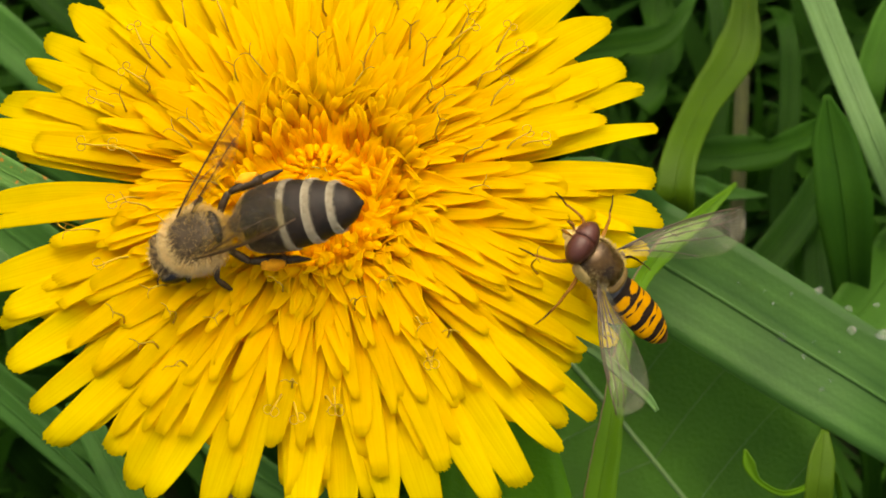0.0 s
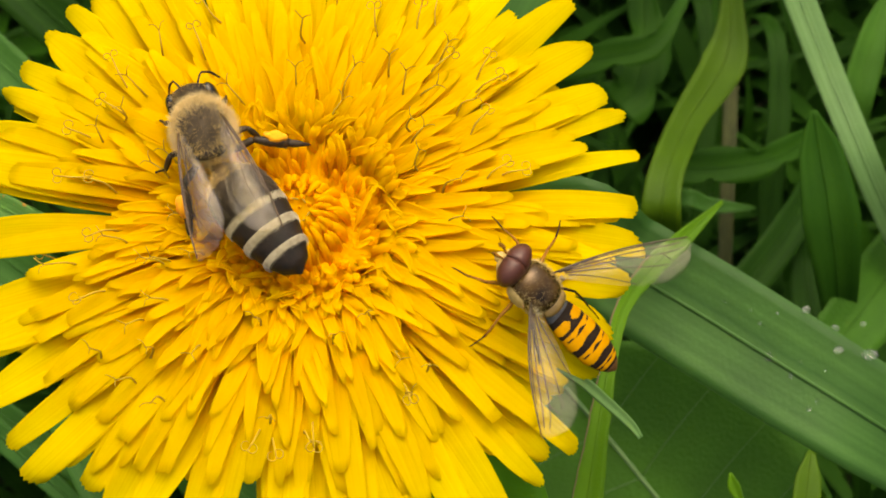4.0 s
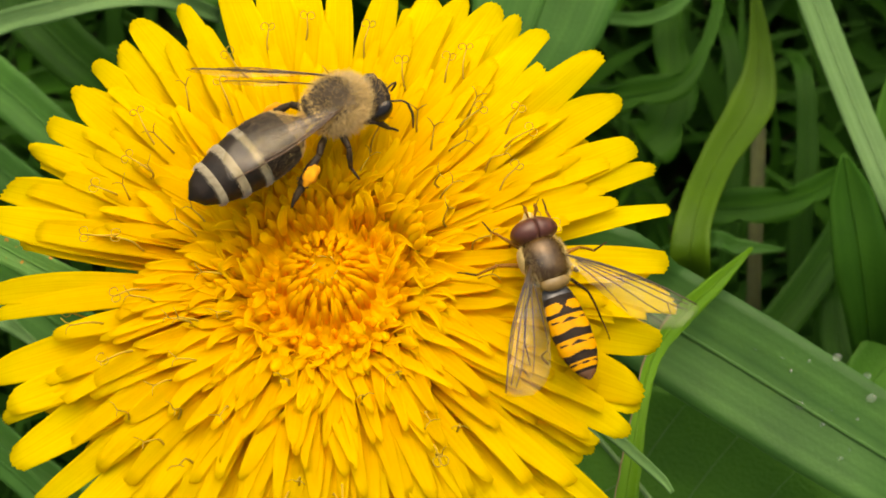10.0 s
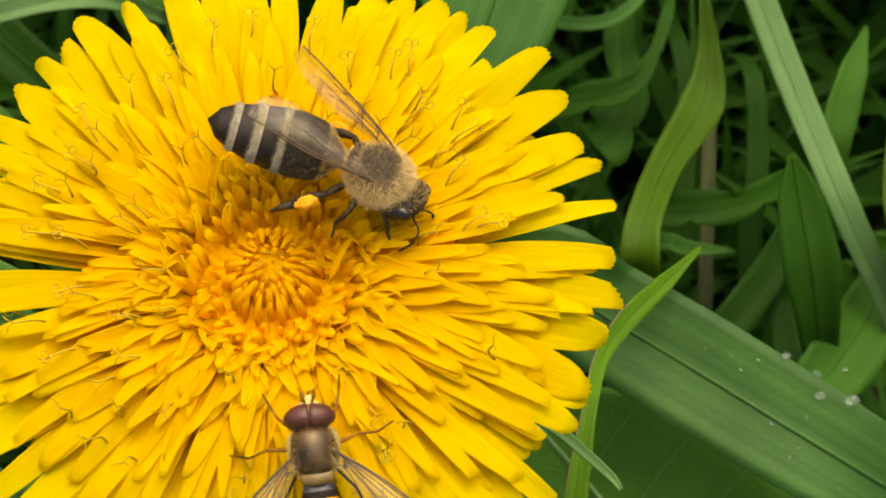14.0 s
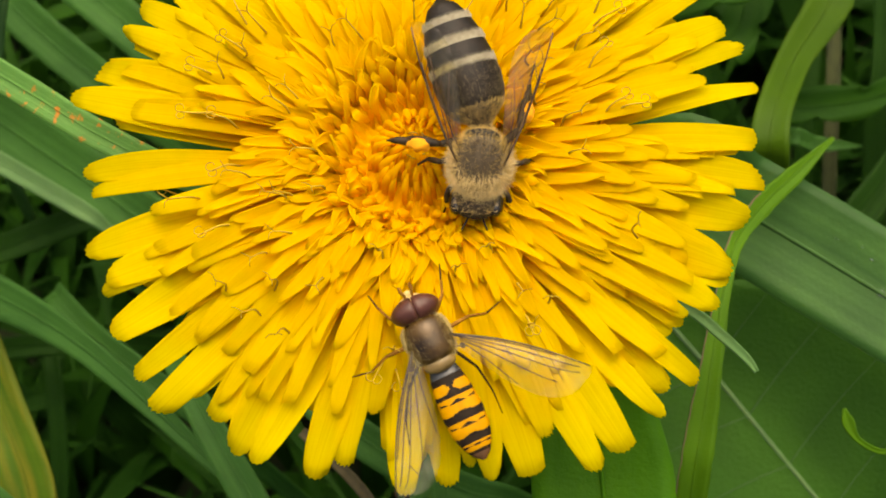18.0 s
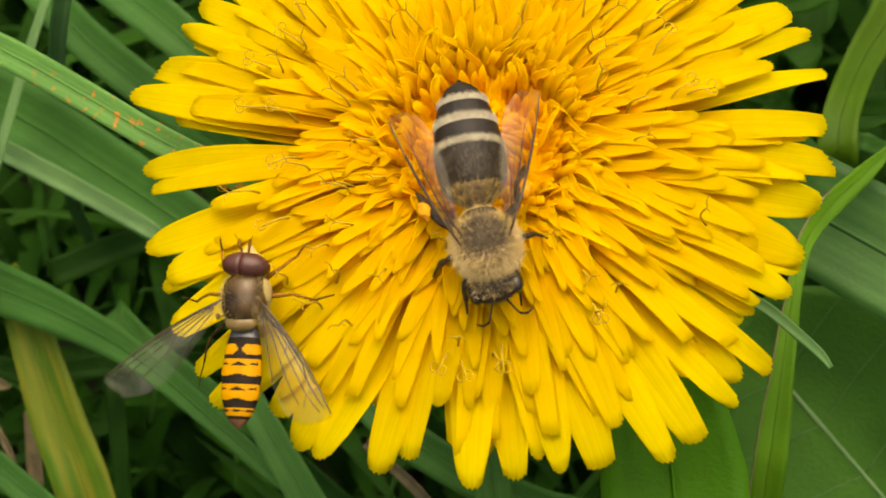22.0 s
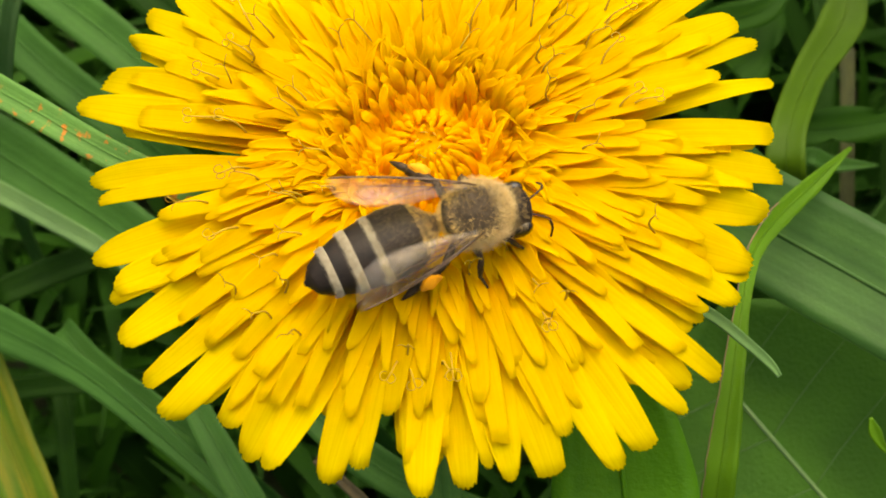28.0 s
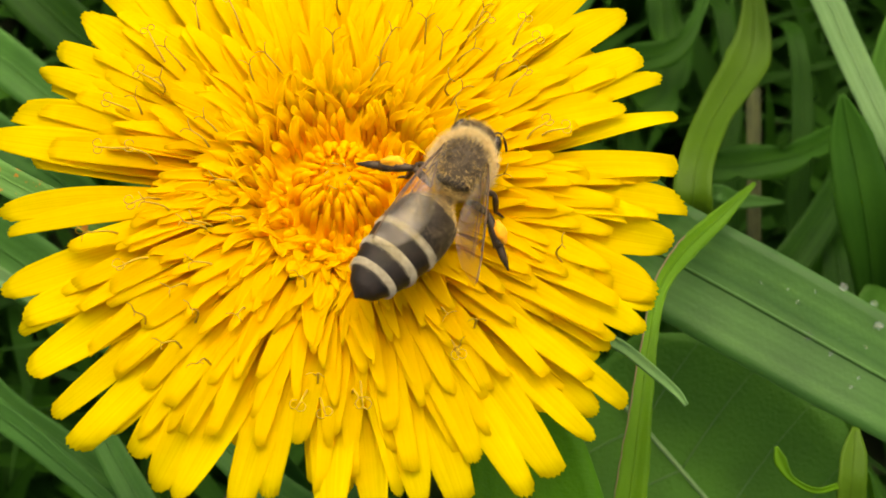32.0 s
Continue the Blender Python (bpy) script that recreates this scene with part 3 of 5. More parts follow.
    # styles: thin olive stalks that end in two curls
    def pistil(kind):
        tall = rng.uniform(1.6, 2.8)
        bodies = [tube(curve_points([(0, 0, -1.0), (0.5 * tall, rng.uniform(-.2, .2), 0.15), (tall, 0, 0.3)], 7), [0.085, 0.075, 0.05], 5)]
        if kind == "curled":
            for s in (-1, 1):
                pts = [(tall + 0.30 * math.sin(g) * (1 - g * 0.03), s * 0.24 * (1 - math.cos(g)), 0.35 + 0.06 * g) for g in np.linspace(0, 5.2, 12)]
                bodies.append(tube(pts, [0.042, 0.034], 5))
        elif kind == "fork":
            for s in (-1, 1):
                bodies.append(tube(curve_points([(tall, 0, 0.3), (tall + 0.4, s * 0.25, 0.5), (tall + 0.5, s * 0.55, 0.35)], 6), [0.045, 0.03], 5))
        return build("pistil", *merge(*bodies), PISTIL)
    curled = [pistil("curled") for _ in range(5)]
    forked = [pistil("fork") for _ in range(4)]
    spots = [(173, 13.2), (172, 14.8), (10, 14.4), (12, 13.4), (96, 18.0), (104, 17.5), (114, 16.0), (140, 16.0), (60, 17.5), (62, 16.5), (42, 16.3), (36, 15.5), (28, 13.5), (160, 15.5), (150, 14.5), (72, 15.0), (48, 14.0), (262, 15.5), (268, 15.8), (276, 15.4), (300, 14.5), (206, 14.2), (120, 14.2), (82, 17.0), (190, 12.8)]
    for i, (a, r) in enumerate(spots):
        part("pistil", curled[i % 5], flower, "", at(r * math.cos(radians(a)), r * math.sin(radians(a)), dome(r) + 0.5, rng.uniform(-20, 20), rng.uniform(-25, 0), a + rng.uniform(-25, 25)) @ at(-2.2, 0, 0))
    for i in range(44):
        a, r = rng.uniform(0, 360), rng.uniform(6.5, 15.0)
        part("pistil", forked[i % 4], flower, "", at(r * math.cos(radians(a)), r * math.sin(radians(a)), dome(r) + 0.1, rng.uniform(-25, 25), rng.uniform(-75, -20), a + rng.uniform(-30, 30)) @ at(-1.0, 0, 0))
    part("pistil", curled[1], flower, "", at(-16.6, -1.5, -2.2, 0, -20, 175) @ at(-2.2, 0, 0))
    # green bracts under the head and the hollow stalk
    for i in range(16):
        P = strap([(3.4, 0, -7.5), (5.0, 0, -4.5), (8.0, 0, -3.3 - (i % 2) * 0.8), (11.0, 0, -4.4 - (i % 2) * 1.5)], [1.6, 2.2, 1.6, 0.4], n=10, nv=5, face=(0, 0, 1))
        V, F, uv = sheet(P, 0.2)
        part("bract", build("bract", V, F, SEPAL, uv), flower, "", at(0, 0, 0, 0, 0, i * 22.5))
    line = curve_points([(0, 0, -7), (1.0, -1.5, -35), (3, 2, -65), (4, 6, -93)], 16)
    V, F = tube(line, [2.0, 1.8, 2.2, 2.6], 12)
    part("stalk", build("stalk", V, F, STALK), flower, "pale green hollow flower stalk")
    return flower


dandelion()

# ---- leaves and blades round the flower ----
def fine_teeth(s, v):
    return 1.0 + 0.10 * ((s * 24) % 1.0) + 0.05 * ((s * 61 + v) % 1.0)


def ragged(s, v):
    return 0.45 + 0.75 * abs(math.sin(s * 11 + v)) ** 0.7


broad_blade, broad_grid, broad_root = strap_thing("grass_plant", "blade", [(56.2, -11.5, -34.0), (43.5, -5.9, -27.0), (36.4, -1.4, -26.5), (30.2, 3.0, -27.0), (23.7, 7.2, -27.0), (17.8, 9.9, -25.0), (8.7, 14.0, -57.0), (5.1, 15.7, -96.0)], [6.8, 8.5, 9.1, 9.3, 9.1, 8, 8, 6.4], BLADE_BROAD,
            "broad green ribbed grass blade dotted with water drops", "grass", n=52, nv=11, fold=0.10, rib=0.167)
strap_thing("dandelion_foliage", "leaf", [(35.8, 47.3, -35.0), (35.4, 42.4, -36.0), (35.8, 37.0, -38.0), (34.9, 32.0, -38.5), (30.9, 24.9, -36.0), (28.2, 18.0, -33.0), (27.8, 14.1, -35.0), (28.7, 15.0, -48.0), (35.8, 22.0, -69.6), (38.6, 24.9, -96.0)], [0.9, 0.7, 2.2, 4.1, 3, 3, 3.6, 3.8, 3.8, 3.04], LEAF_TWIST,
            "green twisted dandelion leaf with a narrow waist", "leaf", n=52, fold=0.3, twist=-25, rib=0.074)
strip, strip_grid, strip_root = strap_thing("dandelion_foliage", "leaf", [(31.4, 11.9, -24.0), (28.1, 8.4, -23.0), (25.0, 5.0, -21.5), (22.7, 1.4, -20.0), (21.5, -3.0, -19.0), (20.6, -7.7, -19.0), (19.9, -12.0, -20.0), (19.2, -16.4, -22.0), (18.8, -21.7, -30.0), (18.1, -31.7, -59.7), (17.8, -35.7, -96.0)], [0.2, 1.3, 1.5, 1.0, 1.0, 1.4, 1.9, 2.2, 2.4, 2.6, 2.2], LEAF,
            "light green dandelion leaf strip with a finely toothed edge", "leaf", n=56, fold=0.35, saw=fine_teeth, rib=0.056)
strap_thing("grass_plant", "blade", [(33.1, 54.8, -22.0), (36.5, 43.4, -26.0), (39.5, 35.5, -29.0), (42.5, 27.2, -31.0), (46.0, 18.0, -33.0), (53.5, 8.7, -45.0), (59.8, 0.9, -68.0), (62.3, -2.2, -96.0)], [2.4, 2.6, 2.7, 2.7, 2.6, 2.4, 2.4, 1.92], BLADE_PALE,
            "long pale green arching grass blade", "grass", n=46, fold=0.18, rib=0.049)
strap_thing("grass_plant", "blade", [(40.0, 30.0, -15.0), (36.7, 30.5, -15.0), (33.2, 31.0, -15.0), (26.8, 33.1, -16.0), (20.5, 38.0, -20.0), (12.7, 44.2, -54.2), (9.5, 46.6, -96.0)], [0.15, 0.9, 1.3, 1.4, 1.4, 1.4, 1.12], BLADE_PALE,
            "thin pointed pale grass blade lying level", "grass", n=32)
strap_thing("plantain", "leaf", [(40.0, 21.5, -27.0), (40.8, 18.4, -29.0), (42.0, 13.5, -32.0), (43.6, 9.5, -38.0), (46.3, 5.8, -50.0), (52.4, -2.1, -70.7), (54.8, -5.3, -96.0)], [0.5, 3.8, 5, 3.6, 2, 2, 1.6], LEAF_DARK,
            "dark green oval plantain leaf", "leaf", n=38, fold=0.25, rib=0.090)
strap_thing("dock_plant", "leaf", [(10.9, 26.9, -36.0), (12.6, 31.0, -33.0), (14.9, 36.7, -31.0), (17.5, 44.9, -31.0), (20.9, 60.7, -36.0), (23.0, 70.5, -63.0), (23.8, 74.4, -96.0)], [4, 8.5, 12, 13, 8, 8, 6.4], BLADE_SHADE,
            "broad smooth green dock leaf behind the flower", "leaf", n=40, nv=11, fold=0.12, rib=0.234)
dock, dock_grid, dock_root = strap_thing("dock_plant", "leaf", [(19.0, 1.9, -40.0), (23.4, -3.1, -41.0), (28.7, -9.6, -42.0), (34.5, -16.4, -44.0), (42.4, -24.2, -52.0), (49.5, -31.2, -71.8), (52.3, -34.1, -96.0)], [10, 24, 27, 22, 10, 10, 8], LEAF_MID,
            "large dark green dock leaf with a pale midrib", "leaf", n=40, nv=13, fold=0.10)
strap_thing("grass_plant", "blade", [(22.8, -10.6, -12.5), (22.1, -9.8, -12.0), (20.5, -8.5, -11.3), (18.2, -6.6, -11.0), (15.1, -4.9, -11.5), (9.9, -1.8, -15.0), (1.4, 3.4, -51.5), (-2.0, 5.5, -96.0)], [0.25, 0.5, 0.62, 0.7, 0.7, 0.6, 0.6, 0.48], BLADE_TIP,
            "thin pale grass blade curving out from under the petals", "grass", n=36, fold=0.4)
strap_thing("grass_seedling", "shoot", [(30.3, -11.0, -21.0), (30.6, -11.9, -21.5), (31.5, -13.0, -22.5), (33.5, -13.5, -24.0), (36.1, -12.2, -27.0), (39.3, -9.8, -32.0), (43.4, -9.7, -45.0), (53.4, -9.4, -68.0), (57.4, -9.3, -96.0)], [0.1, 0.85, 0.32, 0.32, 0.34, 0.36, 0.38, 0.38, 0.3], LEAF,
            "small curled light green shoot", "grass", n=38, fold=0.5)
strap_thing("grass_plant", "blade", [(-63.2, 30.0, -16.0), (-44.7, 17.3, -10.0), (-36.4, 13.5, -10.0), (-30.1, 9.9, -10.2), (-23.7, 6.2, -11.0), (-16.8, 3.5, -13.0), (-10.2, 4.0, -20.0), (-0.2, 4.6, -54.2), (3.7, 4.9, -96.0)], [2.5, 2.4, 2.3, 2.2, 2.1, 1.9, 1.4, 1.4, 1.12], BLADE_RUST,
            "green grass blade speckled with orange rust spots", "grass", n=52, fold=0.2, rib=0.045)
strap_thing("grass_plant", "blade", [(-27.9, 7.7, -39.0), (-30.1, 9.2, -38.0), (-32.5, 10.7, -37.0), (-42.4, 16.3, -37.0), (-52.0, 20.8, -36.0), (-66.9, 27.6, -38.0), (-76.0, 31.8, -64.1), (-79.6, 33.5, -96.0)], [0.3, 0.9, 1.6, 1.9, 2, 2.2, 2.2, 1.76], BLADE_PALE,
            "pale green tapering grass blade", "grass", n=42, rib=0.040)
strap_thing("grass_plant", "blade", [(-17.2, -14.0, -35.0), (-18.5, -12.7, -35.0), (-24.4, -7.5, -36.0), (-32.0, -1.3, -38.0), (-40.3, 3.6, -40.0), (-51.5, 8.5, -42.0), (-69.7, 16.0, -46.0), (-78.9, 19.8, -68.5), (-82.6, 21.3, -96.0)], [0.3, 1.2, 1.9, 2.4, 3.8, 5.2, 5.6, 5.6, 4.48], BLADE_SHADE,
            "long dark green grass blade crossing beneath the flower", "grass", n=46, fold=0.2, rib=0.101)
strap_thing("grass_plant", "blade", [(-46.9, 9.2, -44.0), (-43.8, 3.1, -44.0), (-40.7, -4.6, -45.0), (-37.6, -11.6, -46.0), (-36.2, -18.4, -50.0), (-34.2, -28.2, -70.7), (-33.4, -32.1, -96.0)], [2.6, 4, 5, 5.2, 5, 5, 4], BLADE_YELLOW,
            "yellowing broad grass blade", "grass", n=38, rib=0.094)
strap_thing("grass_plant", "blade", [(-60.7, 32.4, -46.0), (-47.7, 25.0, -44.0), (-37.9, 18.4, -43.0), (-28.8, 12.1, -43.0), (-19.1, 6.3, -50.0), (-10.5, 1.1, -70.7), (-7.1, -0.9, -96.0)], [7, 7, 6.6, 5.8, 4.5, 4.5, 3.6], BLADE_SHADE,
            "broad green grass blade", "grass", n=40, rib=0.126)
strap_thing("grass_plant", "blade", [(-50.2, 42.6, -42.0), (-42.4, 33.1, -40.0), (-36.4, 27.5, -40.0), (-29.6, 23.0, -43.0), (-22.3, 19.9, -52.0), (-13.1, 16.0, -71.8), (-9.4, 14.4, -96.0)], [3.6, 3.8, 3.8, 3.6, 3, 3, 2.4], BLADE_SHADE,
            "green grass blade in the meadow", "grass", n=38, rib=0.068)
strap_thing("grass_plant", "stem", [(-41.1, 30.8, -31.0), (-42.9, 23.4, -32.0), (-44.5, 15.6, -33.0), (-45.9, 7.5, -34.0), (-52.7, 1.2, -48.0), (-60.0, -5.6, -69.6), (-63.0, -8.3, -96.0)], [0.7, 0.8, 0.8, 0.75, 0.8, 0.8, 0.64], BLADE_PALE,
            "slender pale grass stalk", "grass", n=34, fold=0.6)
strap_thing("grass_plant", "blade", [(-22.2, -4.1, -33.0), (-18.6, -10.1, -32.0), (-15.4, -15.2, -32.0), (-12.2, -20.1, -34.0), (-6.9, -28.6, -61.9), (-4.8, -32.0, -96.0)], [2, 2.6, 2.8, 2.8, 2.8, 2.24], BLADE,
            "dull green grass blade", "grass", n=32, rib=0.050)
strap_thing("grass_plant", "blade", [(-1.3, -9.2, -30.0), (-0.8, -13.7, -30.0), (-0.4, -17.3, -30.0), (0.0, -22.6, -34.0), (0.9, -32.6, -61.9), (1.2, -36.6, -96.0)], [2.6, 2.8, 2.9, 2.8, 2.8, 2.24], BLADE,
            "dull green upright grass blade", "grass", n=30, rib=0.052)
strap_thing("dead_stem", "stem", [(-11.3, -10.0, -34.0), (-7.0, -13.9, -34.0), (-4.3, -17.1, -35.0), (-0.9, -20.7, -40.0), (6.1, -27.9, -65.2), (8.8, -30.8, -96.0)], [0.7, 0.8, 0.8, 0.8, 0.8, 0.64], DRY,
            "thin brown dry stem", "stem", n=30, fold=0.6)
strap_thing("dandelion_foliage", "leaf", [(11.1, -9.7, -14.0), (11.8, -13.4, -15.0), (12.3, -17.1, -16.0), (12.6, -20.7, -17.5), (13.5, -25.0, -26.0), (15.6, -34.8, -57.5), (16.4, -38.7, -96.0)], [6, 8.6, 9.9, 9.9, 8, 8, 6.4], LEAF_UNDER,
            "puckered green dandelion leaf beneath the petals", "leaf", n=38, nv=9, fold=0.15, rib=0.178)
strap_thing("grass_plant", "blade", [(-56.3, -2.9, -42.0), (-46.5, -8.6, -40.0), (-40.5, -13.0, -40.0), (-34.7, -17.4, -42.0), (-26.7, -23.4, -66.3), (-23.5, -25.9, -96.0)], [2.6, 2.6, 2.5, 2.4, 2.4, 1.92], BLADE_SHADE,
            "green grass blade in the meadow", "grass", n=32, rib=0.047)
strap_thing("grass_plant", "blade", [(-13.5, 37.3, -32.0), (-17.6, 36.1, -26.5), (-22.1, 35.2, -25.0), (-26.7, 33.6, -24.5), (-31.5, 32.4, -25.0), (-38.1, 29.6, -27.0), (-47.2, 25.6, -58.0), (-50.9, 24.0, -96.0)], [1.2, 1.8, 2, 1.9, 1.9, 1.8, 1.8, 1.44], BLADE_PALE,
            "curved light green grass blade", "grass", n=38, fold=0.4, rib=0.036)
strap_thing("grass_plant", "blade", [(-44.2, 41.8, -40.0), (-35.5, 34.4, -39.0), (-30.8, 30.3, -39.0), (-25.9, 26.7, -42.0), (-19.6, 23.7, -50.0), (-10.6, 19.4, -70.7), (-7.0, 17.6, -96.0)], [4.4, 4.4, 4.2, 4, 3.4, 3.4, 2.72], BLADE,
            "dark green grass blade", "grass", n=36, rib=0.079)
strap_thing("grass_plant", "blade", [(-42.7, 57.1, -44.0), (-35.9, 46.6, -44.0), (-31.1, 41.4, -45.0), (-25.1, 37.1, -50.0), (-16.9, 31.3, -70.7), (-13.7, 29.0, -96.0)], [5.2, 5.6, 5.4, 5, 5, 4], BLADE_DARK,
            "grass blade with the shade put into its green", "grass", n=34, rib=0.101)
strap_thing("withered_plant", "leaf", [(-3.8, 38.6, -20.0), (-3.2, 34.1, -18.0), (-3.1, 30.9, -17.0), (-3.3, 29.3, -17.0), (-4.6, 19.4, -52.6), (-5.1, 15.4, -96.0)], [1.3, 1.9, 1.7, 0.4, 0.4, 0.32], DRY,
            "small withered brown leaf", "leaf", n=26, fold=0.4, rib=0.034)
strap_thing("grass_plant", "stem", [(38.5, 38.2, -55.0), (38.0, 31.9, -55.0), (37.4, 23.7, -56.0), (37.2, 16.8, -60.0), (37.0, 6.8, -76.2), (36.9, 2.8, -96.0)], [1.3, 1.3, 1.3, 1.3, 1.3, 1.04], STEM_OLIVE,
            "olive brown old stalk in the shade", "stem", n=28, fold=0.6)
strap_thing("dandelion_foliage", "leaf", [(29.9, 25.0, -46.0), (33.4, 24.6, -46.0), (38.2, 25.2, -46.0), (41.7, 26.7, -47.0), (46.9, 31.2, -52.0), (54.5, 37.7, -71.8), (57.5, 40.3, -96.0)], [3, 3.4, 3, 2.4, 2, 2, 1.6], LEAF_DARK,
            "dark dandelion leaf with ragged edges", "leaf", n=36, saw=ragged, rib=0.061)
strap_thing("grass_plant", "blade", [(37.9, 19.5, -43.5), (33.7, 19.5, -43.0), (29.7, 20.2, -44.0), (19.9, 22.0, -67.4), (15.9, 22.7, -96.0)], [0.2, 1.5, 1.6, 1.6, 1.28], BLADE,
            "short green grass blade", "grass", n=26, rib=0.029)
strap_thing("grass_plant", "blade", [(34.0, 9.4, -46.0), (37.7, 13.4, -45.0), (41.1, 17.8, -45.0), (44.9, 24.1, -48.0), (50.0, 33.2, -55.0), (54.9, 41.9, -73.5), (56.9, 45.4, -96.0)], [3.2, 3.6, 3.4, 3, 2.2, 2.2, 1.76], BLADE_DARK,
            "grass blade with the shade put into its green", "grass", n=32, rib=0.065)
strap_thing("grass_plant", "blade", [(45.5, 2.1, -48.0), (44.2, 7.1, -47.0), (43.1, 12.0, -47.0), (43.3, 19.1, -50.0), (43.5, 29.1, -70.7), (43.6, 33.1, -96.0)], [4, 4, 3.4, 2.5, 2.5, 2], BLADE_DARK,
            "grass blade with the shade put into its green", "grass", n=32, rib=0.072)
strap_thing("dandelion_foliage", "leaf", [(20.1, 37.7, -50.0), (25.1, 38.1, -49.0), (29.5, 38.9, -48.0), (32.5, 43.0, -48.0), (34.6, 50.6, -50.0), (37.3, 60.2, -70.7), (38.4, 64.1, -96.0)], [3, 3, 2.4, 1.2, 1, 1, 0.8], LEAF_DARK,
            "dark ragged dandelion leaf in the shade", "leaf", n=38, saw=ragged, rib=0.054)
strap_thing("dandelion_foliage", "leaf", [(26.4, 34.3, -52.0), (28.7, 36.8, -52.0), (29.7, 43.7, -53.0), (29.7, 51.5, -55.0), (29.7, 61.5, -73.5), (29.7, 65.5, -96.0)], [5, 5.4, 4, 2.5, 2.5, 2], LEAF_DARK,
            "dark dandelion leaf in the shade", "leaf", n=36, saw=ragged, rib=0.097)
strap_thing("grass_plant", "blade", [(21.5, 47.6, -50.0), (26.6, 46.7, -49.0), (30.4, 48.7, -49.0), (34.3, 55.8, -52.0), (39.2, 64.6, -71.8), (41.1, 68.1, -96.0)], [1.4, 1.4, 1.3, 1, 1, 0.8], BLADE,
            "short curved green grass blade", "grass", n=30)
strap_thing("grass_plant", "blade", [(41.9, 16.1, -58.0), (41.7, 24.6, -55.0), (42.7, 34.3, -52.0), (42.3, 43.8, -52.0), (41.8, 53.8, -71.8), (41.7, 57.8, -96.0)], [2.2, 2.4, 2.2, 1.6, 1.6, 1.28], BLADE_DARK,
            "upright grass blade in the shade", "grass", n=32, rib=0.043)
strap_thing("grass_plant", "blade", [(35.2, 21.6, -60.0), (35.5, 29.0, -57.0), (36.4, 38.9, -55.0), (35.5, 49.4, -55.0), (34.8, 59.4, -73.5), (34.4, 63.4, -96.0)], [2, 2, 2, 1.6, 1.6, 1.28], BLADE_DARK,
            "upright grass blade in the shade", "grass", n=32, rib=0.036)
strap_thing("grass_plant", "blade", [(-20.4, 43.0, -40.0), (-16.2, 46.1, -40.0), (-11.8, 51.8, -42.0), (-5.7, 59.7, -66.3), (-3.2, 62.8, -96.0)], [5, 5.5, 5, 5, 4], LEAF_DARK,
            "grass blade behind the flower, its green darkened as shade", "grass", n=28, rib=0.099)
strap_thing("withered_plant", "sprig", [(-46.1, -1.2, -47.0), (-47.3, -0.9, -47.0), (-49.1, -0.1, -46.0), (-51.0, 0.4, -45.0), (-60.6, 3.3, -67.9), (-64.4, 4.4, -96.0)], [0.2, 1.2, 1, 0.3, 0.3, 0.24], DRY,
            "withered brown sprig in the meadow", "stem", n=24, fold=0.5)
strap_thing("dead_stem", "stem", [(-50.3, -1.0, -48.0), (-48.4, -3.5, -49.0), (-46.1, -7.5, -50.0), (-45.3, -13.5, -54.0), (-44.0, -23.4, -72.9), (-43.5, -27.4, -96.0)], [0.6, 0.6, 0.6, 0.6, 0.6, 0.48], DRY,
            "thin dry brown stem", "stem", n=26, fold=0.6)
strap_thing("dead_stem", "stem", [(-45.6, -2.0, -52.0), (-44.8, -6.4, -52.0), (-44.5, -11.4, -54.0), (-44.9, -15.9, -58.0), (-45.9, -25.9, -75.1), (-46.3, -29.9, -96.0)], [1.3, 1.4, 1.4, 1.4, 1.4, 1.12], DRY,
            "brown dry stem in the shade", "stem", n=26, fold=0.6)
strap_thing("grass_plant", "blade", [(-59.9, 7.3, -56.0), (-48.3, 2.5, -54.0), (-38.8, 3.1, -54.0), (-30.3, 4.4, -58.0), (-20.4, 5.8, -75.1), (-16.4, 6.4, -96.0)], [2, 2.2, 2.2, 2, 2, 1.6], BLADE_DARK,
            "shaded grass blade in the meadow", "grass", n=30, rib=0.040)
strap_thing("grass_plant", "blade", [(-41.4, 7.4, -60.0), (-39.8, 0.3, -60.0), (-39.2, -6.1, -62.0), (-39.3, -12.6, -66.0), (-39.5, -22.6, -79.5), (-39.6, -26.6, -96.0)], [1.6, 1.8, 1.8, 1.6, 1.6, 1.28], BLADE_DARK,
            "thin shaded grass blade", "grass", n=30, rib=0.032)
strap_thing("grass_plant", "blade", [(-44.6, 10.9, -50.0), (-39.3, 13.2, -50.0), (-35.0, 15.8, -52.0), (-29.2, 19.2, -56.0), (-20.6, 24.4, -74.0), (-17.2, 26.4, -96.0)], [2.6, 2.8, 2.6, 2.4, 2.4, 1.92], BLADE_DARK,
            "shaded grass blade in the meadow", "grass", n=30, rib=0.050)
strap_thing("grass_plant", "blade", [(-15.3, -1.4, -40.0), (-9.1, -7.7, -39.0), (-3.3, -11.5, -39.0), (2.3, -13.7, -40.0), (7.0, -14.2, -44.0), (17.0, -15.2, -67.4), (20.9, -15.7, -96.0)], [3, 3.2, 3.2, 3, 2.6, 2.6, 2.08], BLADE,
            "dull green grass blade", "grass", n=34, rib=0.058)
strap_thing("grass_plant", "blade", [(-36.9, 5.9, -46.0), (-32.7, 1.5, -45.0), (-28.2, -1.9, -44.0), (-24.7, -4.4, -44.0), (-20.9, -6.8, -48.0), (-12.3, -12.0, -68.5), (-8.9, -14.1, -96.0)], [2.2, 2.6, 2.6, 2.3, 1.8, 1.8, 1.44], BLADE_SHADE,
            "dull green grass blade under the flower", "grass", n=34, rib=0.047)
